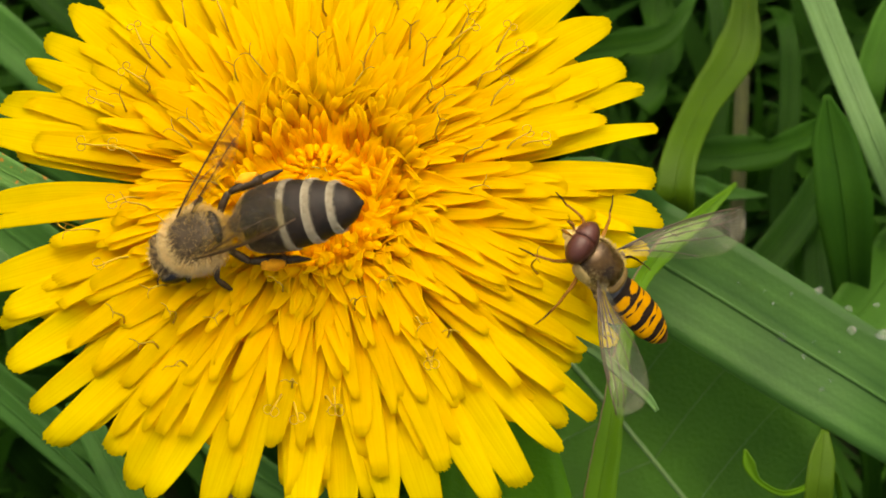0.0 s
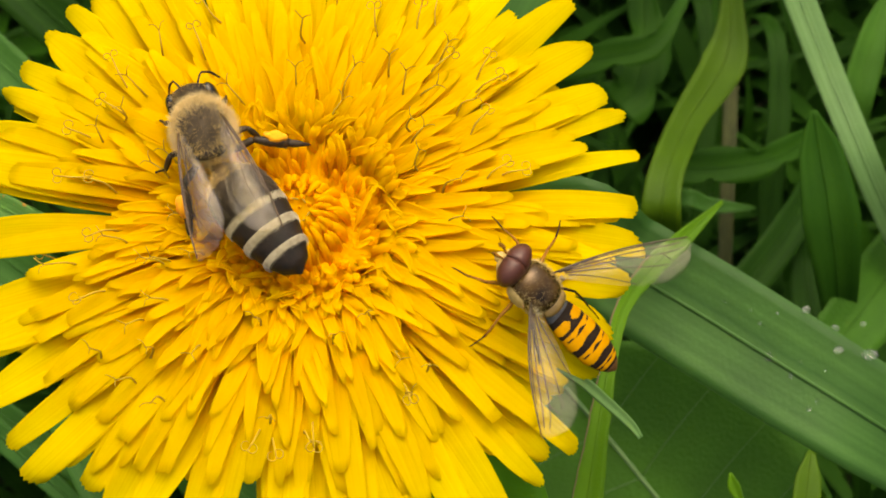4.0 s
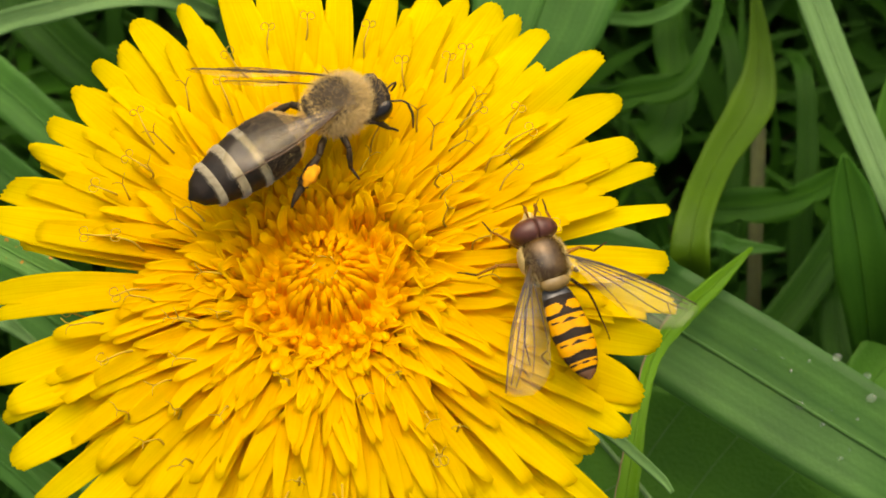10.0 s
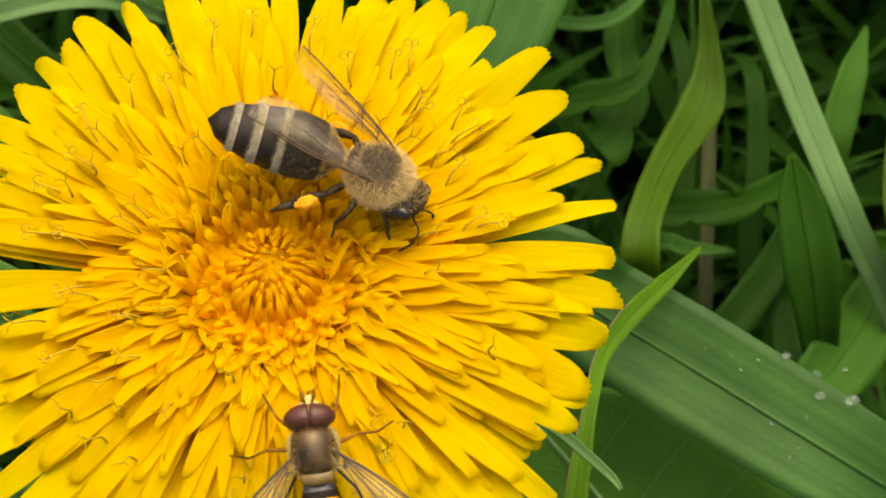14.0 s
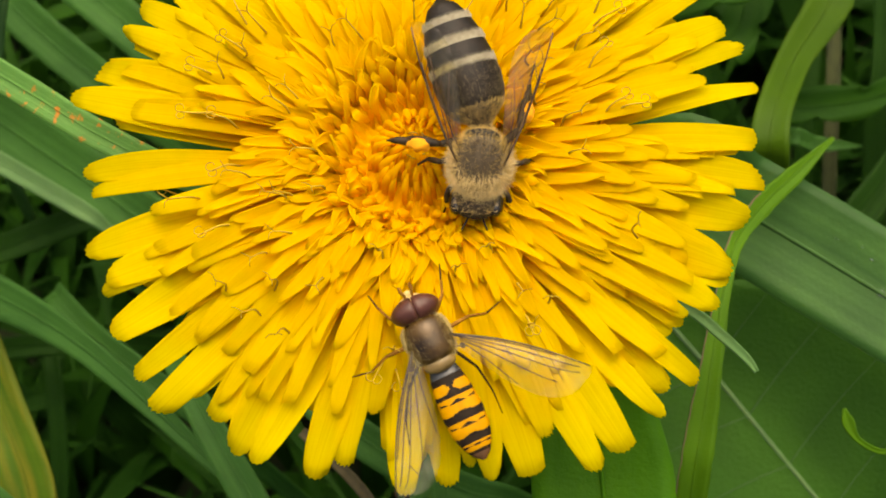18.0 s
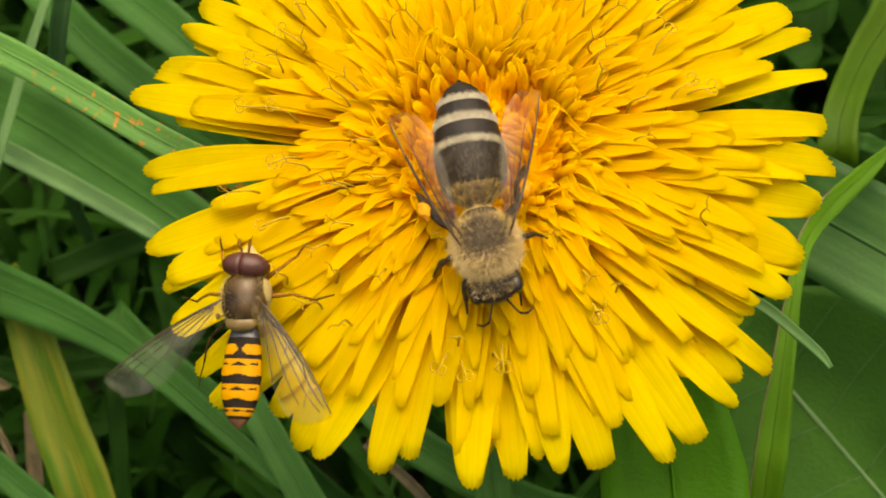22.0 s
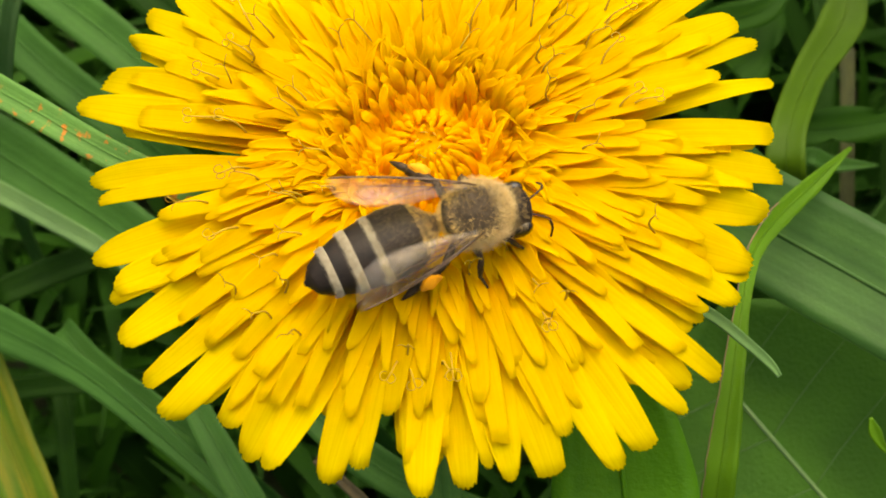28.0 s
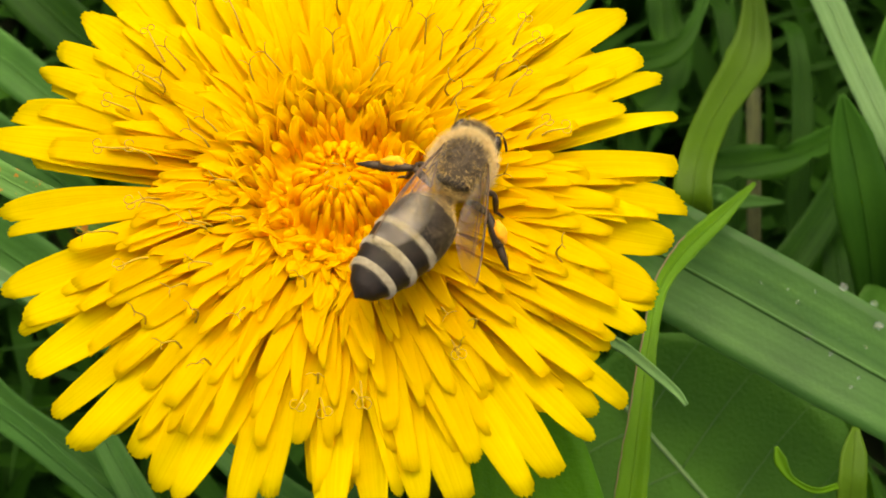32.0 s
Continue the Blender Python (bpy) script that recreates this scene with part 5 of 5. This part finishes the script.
    for k, (a, b) in enumerate(spans):
        nu, nv = 26, 56
        V, F, pick = [], grid_faces(nu, nv, closed=True), []
        for i in range(nu):
            x = a + (b - a) * i / (nu - 1)
            w = half(x) * (1 + 0.015 * math.sin(math.pi * i / (nu - 1))) + 0.03
            for j in range(nv):
                g = 2 * math.pi * j / nv
                V.append((x, w * math.cos(g), -0.30 + w * 0.5 * math.sin(g)))
        for i in range(nu - 1):
            for j in range(nv):
                pick.append(tint(k, (i + 0.5) / (nu - 1), math.cos(2 * math.pi * (j + 0.5) / nv)))
        part("tergite", build("tergite", V, F, [FLY_ORANGE, FLY_BLACK, STEEL, FLY_TIP], None, pick), top, ["grey metallic waist plate", "black plate with two orange spots", "orange plate with black bands", "orange plate with black bands", "brown-orange tail plate"][k])
    # wings
    P = wing_sheet(8.8, 2.7, 0.2, 0.25)
    veins = [(0.02, 0.02, 0.0, 0.98, 1.4), (0.10, 0.06, 0.05, 0.75, 1.0), (0.20, 0.16, 0.06, 0.92, 1.0), (0.30, 0.34, 0.1, 0.93, 0.9), (0.42, 0.62, 0.1, 0.80, 0.9), (0.60, 0.95, 0.12, 0.55, 0.8), (0.34, 0.60, 0.78, 0.84, 0.7), (0.22, 0.40, 0.42, 0.46, 0.7)]
    wings = []
    for s, side in ((1, False), (-1, True)):
        wings.append(wing("wing", P, veins, FLY_WING, FLY_VEIN, 0.045, fly, at(1.9, s * 1.05, 0.6), side))
    names = ("femur", "tibia", "tarsus")
    legs = []
    for mirror in (False, True):
        legs.append(leg("foreleg", fly, (3.1, 0.7, -0.8), [(1.1, 1.1, 0.1), (2.0, 1.5, -0.8), (2.9, 1.8, -1.1)], [[0.13, 0.15, 0.1], [0.1, 0.08], [0.07, 0.04]], [FLY_LEG, FLY_LEG, FLY_LEG_DARK], names, mirror))
        legs.append(leg("midleg", fly, (2.2, 0.9, -0.9), [(0.3, 1.8, 0.1), (0.1, 3.0, -0.8), (0.5, 4.1, -1.0)], [[0.13, 0.15, 0.1], [0.1, 0.08], [0.07, 0.04]], [FLY_LEG, FLY_LEG, FLY_LEG_DARK], names, mirror))
        legs.append(leg("hindleg", fly, (1.2, 0.9, -0.9), [(-1.6, 1.3, 0.2), (-3.2, 1.9, -0.7), (-4.6, 2.1, -1.0)], [[0.10, 0.11, 0.08], [0.08, 0.06], [0.05, 0.03]], [FLY_LEG_DARK, FLY_LEG_DARK, FLY_LEG_DARK], names, mirror))
    return fly, head, top, wings, legs


bee, bee_head, bee_tail, bee_wings, bee_legs = honey_bee()
fly, fly_head, fly_tail, fly_wings, fly_legs = hoverfly()

# ---- what moves: the two insects, their wings, heads and legs ----
def swing(part_ob, table):
    """Keys a part about its own root: seconds and degrees of turn."""
    rest = part_ob.matrix_basis.copy()
    walk(part_ob, [(t, rest @ pose(0, 0, 0, rx, ry, rz)) for t, rx, ry, rz in table])


def motions():
    walk(bee, [
        (0, pose(-0.00482, -0.00473, 0.00596, -6.0, 21.9, -161.7)),
        (0.5, pose(-0.00474, -0.00536, 0.00607, -6.6, 7.0, 173.4)),
        (1, pose(-0.00553, -0.00499, 0.00600, -6.6, 16.6, 169.2)),
        (1.5, pose(-0.00655, -0.00508, 0.00599, -8.2, 16.3, 137.8)),
        (2, pose(-0.00787, -0.00349, 0.00608, -8.7, 3.4, 109.6)),
        (2.5, pose(-0.00713, -0.00343, 0.00596, -7.8, 4.5, 119.8)),
        (3, pose(-0.00593, -0.00206, 0.00546, -6.5, 2.9, 108.1)),
        (3.5, pose(-0.00492, -0.00015, 0.00539, -3.8, -8.7, 120.2)),
        (5.5, pose(-0.00437, 0.00467, 0.00567, -8.9, -2.3, 63.4)),
        (6, pose(-0.00393, 0.00516, 0.00541, -8.0, -5.7, 55.8)),
        (6.5, pose(-0.00297, 0.00608, 0.00570, -10.1, 1.5, 41.6)),
        (7, pose(-0.00323, 0.00622, 0.00572, -11.5, 5.1, 41.6)),
        (7.5, pose(-0.00285, 0.00776, 0.00602, -13.9, 12.6, 21.3)),
        (8, pose(-0.00263, 0.00711, 0.00574, -13.6, 14.2, 26.2)),
        (8.5, pose(-0.00219, 0.00744, 0.00607, -13.5, 6.9, 32.9)),
        (9, pose(-0.00243, 0.00631, 0.00604, -13.4, 0.8, 36.5)),
        (9.5, pose(-0.00250, 0.00754, 0.00622, -13.3, -2.9, 31.4)),
        (10, pose(-0.00143, 0.00823, 0.00622, -14.3, -1.7, 24.0)),
        (10.5, pose(-0.00031, 0.00930, 0.00609, -16.3, 1.8, 2.4)),
        (11, pose(0.00026, 0.00953, 0.00605, -15.5, 5.2, 5.4)),
        (11.5, pose(0.00069, 0.00926, 0.00605, -16.2, 12.1, 2.3)),
        (12, pose(0.00269, 0.00755, 0.00608, -14.7, 12.7, 6.8)),
        (12.5, pose(0.00334, 0.00648, 0.00591, -12.3, 21.8, -4.9)),
        (13, pose(0.00359, 0.00705, 0.00580, -11.4, 18.7, -20.8)),
        (13.5, pose(0.00370, 0.00634, 0.00577, -11.7, 19.0, -5.4)),
        (14, pose(0.00465, 0.00568, 0.00595, -13.6, 9.7, -29.6)),
        (14.5, pose(0.00434, 0.00601, 0.00592, -13.8, 2.2, -24.8)),
        (16.5, pose(0.00551, 0.00289, 0.00513, -5.3, 5.6, -73.3)),
        (17, pose(0.00393, 0.00074, 0.00510, -4.7, 9.5, -87.0)),
        (17.5, pose(0.00461, 0.00008, 0.00509, -4.6, 9.5, -88.4)),
        (18, pose(0.00430, -0.00003, 0.00520, -4.1, 13.7, -95.3)),
        (18.5, pose(0.00300, -0.00038, 0.00522, -2.6, 7.6, -91.4)),
        (19, pose(0.00203, -0.00230, 0.00514, -2.0, 13.8, -79.7)),
        (19.5, pose(0.00157, -0.00363, 0.00506, -1.6, 9.5, -87.4)),
        (20, pose(0.00165, -0.00412, 0.00512, -1.7, 9.0, -95.2)),
        (20.5, pose(0.00169, -0.00494, 0.00526, -2.7, 2.3, -110.0)),
        (21, pose(0.00142, -0.00616, 0.00554, -3.7, 13.0, -135.2)),
        (21.5, pose(0.00082, -0.00626, 0.00547, -3.8, 8.8, -137.2)),
        (22, pose(0.00023, -0.00652, 0.00589, 0.5, 1.3, -77.5)),
        (22.5, pose(-0.00004, -0.00712, 0.00586, 0.5, 3.7, -87.4)),
        (23, pose(-0.00008, -0.00927, 0.00590, -1.6, 3.4, -114.1)),
        (23.5, pose(-0.00085, -0.00859, 0.00591, 0.9, 2.6, -95.4)),
        (24, pose(-0.00151, -0.00834, 0.00596, 2.6, 12.7, -78.1)),
        (24.5, pose(-0.00246, -0.00856, 0.00597, 5.0, 6.6, -58.2)),
        (26.5, pose(0.00056, -0.01023, 0.00602, 11.5, 9.8, 23.6)),
        (27, pose(0.00148, -0.01032, 0.00598, 11.1, 11.1, 45.7)),
        (27.5, pose(0.00068, -0.00830, 0.00595, 9.6, 6.6, 40.5)),
        (28, pose(0.00082, -0.00691, 0.00594, 9.8, 2.1, 11.3)),
        (28.5, pose(0.00340, -0.00721, 0.00580, 10.1, 25.5, 15.3)),
        (29, pose(0.00428, -0.00770, 0.00610, 11.2, 17.1, 7.4)),
        (29.5, pose(0.00448, -0.00700, 0.00599, 11.1, 18.4, 14.0)),
        (30, pose(0.00527, -0.00733, 0.00599, 11.4, 16.8, 31.3)),
        (30.5, pose(0.00641, -0.00717, 0.00606, 11.5, 11.9, 47.6)),
        (31, pose(0.00642, -0.00702, 0.00596, 10.8, 2.1, 50.7)),
        (31.5, pose(0.00617, -0.00535, 0.00609, 9.9, -4.3, 53.5)),
        (32, pose(0.00678, -0.00357, 0.00592, 8.4, 3.9, 66.0)),
    ])
    walk(fly, [
        (0, pose(0.01865, -0.00705, 0.00272, 3.8, -41.6, 146.6)),
        (0.5, pose(0.01858, -0.00644, 0.00281, 3.4, -45.3, 149.7)),
        (1, pose(0.01836, -0.00670, 0.00285, 2.7, -46.4, 151.1)),
        (1.5, pose(0.01812, -0.00660, 0.00293, 2.6, -45.0, 151.4)),
        (2, pose(0.01761, -0.00705, 0.00303, 2.1, -48.4, 151.2)),
        (2.5, pose(0.01767, -0.00685, 0.00304, 2.0, -48.9, 152.2)),
        (3, pose(0.01651, -0.00717, 0.00335, 0.2, -41.9, 155.8)),
        (3.5, pose(0.01654, -0.00721, 0.00334, 1.7, -35.4, 149.9)),
        (5.5, pose(0.01308, -0.00485, 0.00451, 4.2, -16.6, 136.9)),
        (6, pose(0.01291, -0.00487, 0.00455, 4.7, -10.5, 133.5)),
        (6.5, pose(0.01399, -0.00464, 0.00431, 6.3, -10.2, 128.1)),
        (7, pose(0.01373, -0.00443, 0.00439, 7.1, -9.1, 122.7)),
        (7.5, pose(0.01418, -0.00392, 0.00432, 7.5, -9.1, 123.4)),
        (8, pose(0.01433, -0.00402, 0.00428, 8.3, -8.4, 118.9)),
        (8.5, pose(0.01475, -0.00404, 0.00418, 8.2, -8.7, 121.1)),
        (9, pose(0.01526, -0.00314, 0.00411, 10.3, -6.5, 110.6)),
        (9.5, pose(0.01396, -0.00247, 0.00446, 8.8, -6.9, 117.6)),
        (10, pose(0.01425, -0.00222, 0.00439, 9.8, -5.5, 110.9)),
        (10.5, pose(0.01452, -0.00219, 0.00433, 10.5, -4.5, 105.8)),
        (11, pose(0.01550, -0.00241, 0.00408, 12.2, -1.3, 87.4)),
        (11.5, pose(0.01613, -0.00225, 0.00391, 12.6, -1.6, 89.7)),
        (12, pose(0.01659, -0.00161, 0.00378, 12.9, -1.4, 91.2)),
        (12.5, pose(0.01543, -0.00111, 0.00413, 11.1, -4.6, 108.7)),
        (13, pose(0.01538, 0.00023, 0.00415, 11.7, -2.7, 104.5)),
        (13.3, pose(0.01718, -0.00112, 0.00361, 12.2, -5.7, 111.0)),
        (13.4, pose(0.01978, -0.00156, 0.00575, 11.1, -11.6, 129.1)),
        (13.5, pose(0.02463, -0.00044, 0.01041, 9.5, -18.0, 148.1)),
        (13.6, pose(0.01808, -0.00887, 0.01165, 2.5, -17.0, 144.5)),
        (13.7, pose(0.01119, -0.01699, 0.00957, 0.1, -20.7, 123.1)),
        (13.8, pose(0.00729, -0.01983, 0.00629, 0.7, -21.0, 107.5)),
        (13.9, pose(0.00523, -0.01738, 0.00430, 1.8, -16.3, 99.2)),
        (14, pose(0.00347, -0.01445, 0.00429, 1.1, -12.3, 98.0)),
        (14.5, pose(0.00411, -0.01474, 0.00418, 1.7, -12.6, 97.4)),
        (16.5, pose(0.00260, -0.01403, 0.00443, -3.7, -11.6, 119.8)),
        (17, pose(0.00225, -0.01473, 0.00427, -3.2, -12.0, 114.9)),
        (17.5, pose(0.00254, -0.01485, 0.00423, -3.1, -12.1, 114.9)),
        (18, pose(0.00207, -0.01527, 0.00415, -3.8, -12.1, 116.4)),
        (18.4, pose(0.00160, -0.01499, 0.00423, -4.8, -13.3, 120.1)),
        (18.5, pose(0.00039, -0.02062, 0.00547, -2.4, -19.9, 99.8)),
        (18.7, pose(-0.00250, -0.02913, 0.00841, -1.6, -27.7, 89.4)),
        (19, pose(-0.00733, -0.02868, 0.00741, -3.4, -28.3, 84.5)),
        (19.2, pose(-0.01166, -0.02416, 0.00341, -6.1, -22.8, 81.9)),
        (19.3, pose(-0.01315, -0.01946, 0.00142, -7.1, -18.5, 79.4)),
        (19.4, pose(-0.01246, -0.01744, 0.00217, -5.5, -17.4, 74.2)),
        (19.5, pose(-0.01262, -0.01586, 0.00260, -5.7, -16.0, 73.1)),
        (20, pose(-0.01174, -0.01442, 0.00316, -6.4, -14.1, 77.4)),
        (20.5, pose(-0.01178, -0.01444, 0.00314, -5.8, -14.0, 74.5)),
        (21, pose(-0.01158, -0.01261, 0.00364, -7.4, -12.0, 81.5)),
        (21.5, pose(-0.01143, -0.01253, 0.00369, -6.8, -12.2, 78.7)),
        (22, pose(-0.01383, -0.01307, 0.00301, -10.2, -11.3, 87.3)),
        (22.5, pose(-0.01430, -0.01150, 0.00324, -11.4, -8.8, 92.4)),
        (23, pose(-0.01437, -0.01093, 0.00333, -11.1, -8.6, 89.4)),
        (23.5, pose(-0.01387, -0.01147, 0.00335, -8.2, -11.7, 75.7)),
        (24, pose(-0.01423, -0.01075, 0.00340, -8.3, -11.4, 74.3)),
        (24.5, pose(-0.01411, -0.01105, 0.00338, -7.4, -12.3, 70.6)),
        (24.9, pose(-0.03000, 0.02000, 0.02000, 0.0, -14.0, 100.0)),
        (25.6, pose(-0.09000, 0.05000, 0.02500, 0.0, -10.0, 130.0)),
        (27.5, pose(-0.16000, 0.09000, -0.02500, 0.0, -4.0, 150.0)),
        (32, pose(-0.16000, 0.09000, -0.02500, 0.0, -4.0, 150.0)),
    ])
    # the abdomen turns aside at the waist
    swing(bee_tail, [(0, 0, 0, -15), (0.5, 0, 0, 7), (1, 0, 0, 7), (1.5, 0, 0, 20), (2, 0, 0, 35), (2.5, 0, 0, 24), (3, 0, 0, 26), (3.5, 0, 0, 14), (5.5, 0, 0, 26), (6, 0, 0, 20), (6.5, 0, 0, 21), (7, 0, 0, 18), (7.5, 0, 0, 31), (8, 0, 0, 18), (8.5, 0, 0, 15), (9, 0, 0, 8), (9.5, 0, 0, 19), (10, 0, 0, 15), (10.5, 0, 0, 27), (11, 0, 0, 27), (11.5, 0, 0, 33), (12, 0, 0, 16), (12.5, 0, 0, 24), (13, 0, 0, 36), (13.5, 0, 0, 22), (14, 0, 0, 18), (14.5, 0, 0, 15), (16.5, 0, 0, 35), (17, 0, 0, 10), (17.5, 0, 0, 18), (18, 0, 0, 25), (18.5, 0, 0, 19), (19, 0, 0, -0), (19.5, 0, 0, 3), (20, 0, 0, 9), (20.5, 0, 0, 13), (21, 0, 0, 22), (21.5, 0, 0, 20), (22, 0, 0, -4), (22.5, 0, 0, -2), (23, 0, 0, 15), (23.5, 0, 0, 2), (24, 0, 0, -10), (24.5, 0, 0, -26), (26.5, 0, 0, -27), (27, 0, 0, -34), (27.5, 0, 0, -15), (28, 0, 0, 15), (28.5, 0, 0, 2), (29, 0, 0, 2), (29.5, 0, 0, 4), (30, 0, 0, -8), (30.5, 0, 0, -25), (31, 0, 0, -19), (31.5, 0, 0, -10), (32, 0, 0, -15)])
    # wings: how far each is spread from the back
    spread = [(0, 8, 25, -34, 34), (0.5, 2, 31, -35, 35), (1, 6, 33, -36, 36), (1.5, 1, 5, -32, 25), (2, 0, 13, -28, 14), (2.5, 5, 9, -25, 11), (3, 11, 17, -23, 7), (3.5, 9, 6, -20, 4), (5.5, 13, 3, -10, 12), (6, 17, -7, -10, 12), (6.5, 24, 10, -42, 12), (7, 23, 14, -42, 12), (7.5, 21, 10, -42, 12), (8, 24, 28, -42, 12), (8.5, 32, 12, -42, 12), (9, 31, 20, -42, 12), (9.5, 23, 18, -42, 12), (10, 24, 20, -42, 12), (10.5, 24, 14, -42, 12), (11, 13, 16, -42, 12), (11.5, 26, 10, -42, 12), (12, 25, 4, -24, 12), (12.5, 40, 0, -24, 12), (13, 24, 4, -24, 12), (13.5, 28, 2, -24, 12), (14, 13, 8, -24, 12), (14.5, 16, 8, -24, 12), (16.5, 14, 23, -26, 26), (17, 15, 12, -30, 30), (18, 13, 23, -38, 38), (19, 21, 12, -39, 39), (20, 15, 17, -40, 40), (20.5, 20, 30, -39, 39), (21, 11, 28, -39, 39), (21.5, 14, 27, -38, 38), (22, 23, 16, -39, 39), (22.5, 21, 17, -40, 40), (23, 21, 19, -39, 38), (23.5, 19, 19, -39, 36), (24, 27, 24, -38, 34), (24.5, 21, 25, -36, 30), (26.5, 15, 0, -6, 24), (27, 16, -1, -6, 24), (27.5, 14, 5, -10, 20), (28, 9, 23, -28, 16), (28.5, 15, 0, -28, 16), (29, 18, 2, -28, 19), (29.5, 12, 7, -28, 21), (30, 6, 4, -4, 24), (30.5, 8, -3, -7, 29), (31, 3, 10, -10, 34), (31.5, 0, 15, -8, 38), (32, 6, 15, -6, 42)]
    for k, s in ((0, 1), (1, 1), (2, -1), (3, -1)):
        swing(bee_wings[k], [(t, lroll if s > 0 else rroll, (20 if t < 1.5 else 14 if t < 3 else 10) - k % 2, -s * (left if s > 0 else right)) for t, left, right, lroll, rroll in spread])
    spread = [(0, 52, 52), (1, 54, 52), (3.5, 54, 46), (5.5, 34, 62), (6, 34, 62), (9, 24, 50), (11, 40, 46), (13.3, 34, 54), (13.4, 75, 85), (13.5, 88, 88), (13.8, 88, 88), (14, 44, 44), (18, 30, 50), (18.4, 36, 54), (18.5, 85, 85), (19.2, 88, 88), (19.4, 50, 50), (20, 58, 36), (21, 56, 38), (22, 53, 37), (23, 61, 34), (24, 72, 34), (24.5, 74, 34), (25, 88, 88), (27, 80, 80), (27.5, 30, 30), (32, 30, 30)]
    # while the hoverfly hangs over the rim its wings stay level
    level = lambda t: 36 if t < 3.6 else 14 if t < 5.6 else 5
    for k, s in ((0, 1), (1, -1)):
        rest = fly_wings[k].matrix_basis.copy()
        walk(fly_wings[k], [(t, rest @ pose(0, 0, 0, 0, level(t), 0) @ pose(0, 0, 0, s * 8, 2, -s * (left if s > 0 else right))) for t, left, right in spread])
    # heads nod while feeding
    swing(bee_head, [(0, 0, 12, 0), (2, 0, -6, 6), (3.5, 0, 0, -8), (6, 0, -8, 0), (9, 0, 0, 10), (11, 0, 6, -6), (13, 0, 14, -10), (16.5, 0, 4, 8), (19, 0, 6, 0), (23, 0, 16, 6), (24.5, 0, 10, -8), (27, 0, -6, 0), (30, 0, 0, 8), (32, 0, 8, -8)])
    swing(fly_head, [(0, 0, 32, 0), (3.5, 0, 26, 2), (6, 0, 5, 4), (11, 0, -3, -4), (18, 0, 6, 0), (24, 0, 0, -6), (32, 0, 0, 0)])
    # legs step out of time with one another; the hind legs reach out sideways at times, one is lifted over the back
    stretch = {5: [(0, 0), (1, 5), (1.5, 40), (3.5, 55), (5.5, 35), (6.5, 10), (7, 0), (9, 5), (10, 15), (12.5, 18), (14, 28), (16.5, 60), (18.5, 58), (19.5, 15), (24, 5), (30.5, 10), (32, 28)],
               2: [(0, 0), (23.5, 0), (24.5, -25), (26.5, -70), (27.5, -65), (28.2, -15), (30, -15), (30.5, -40), (31, -58), (32, -55)]}
    lifted = [(12.0, 0), (12.5, 48), (13.2, 48), (13.8, 0)]
    for k, ob in enumerate(bee_legs):
        rng = random.Random(40 + k)
        rows = []
        for i in range(0, 65):
            t = i * 0.5
            out = float(np.interp(t, *zip(*stretch[k]))) if k in stretch else 0.0
            up = float(np.interp(t, *zip(*lifted))) if k == 2 else 0.0
            calm = 0.4 if k in stretch else 1.0
            rows.append((t, calm * rng.uniform(-7, 7) + up - 0.45 * out, calm * rng.uniform(-5, 5), calm * rng.uniform(-13, 13) + out))
        swing(ob, rows)
    for k, ob in enumerate(fly_legs):
        rng = random.Random(60 + k)
        swing(ob, [(t, rng.uniform(-6, 6), rng.uniform(-5, 5), rng.uniform(-10, 10)) for t in range(0, 33)])


motions()
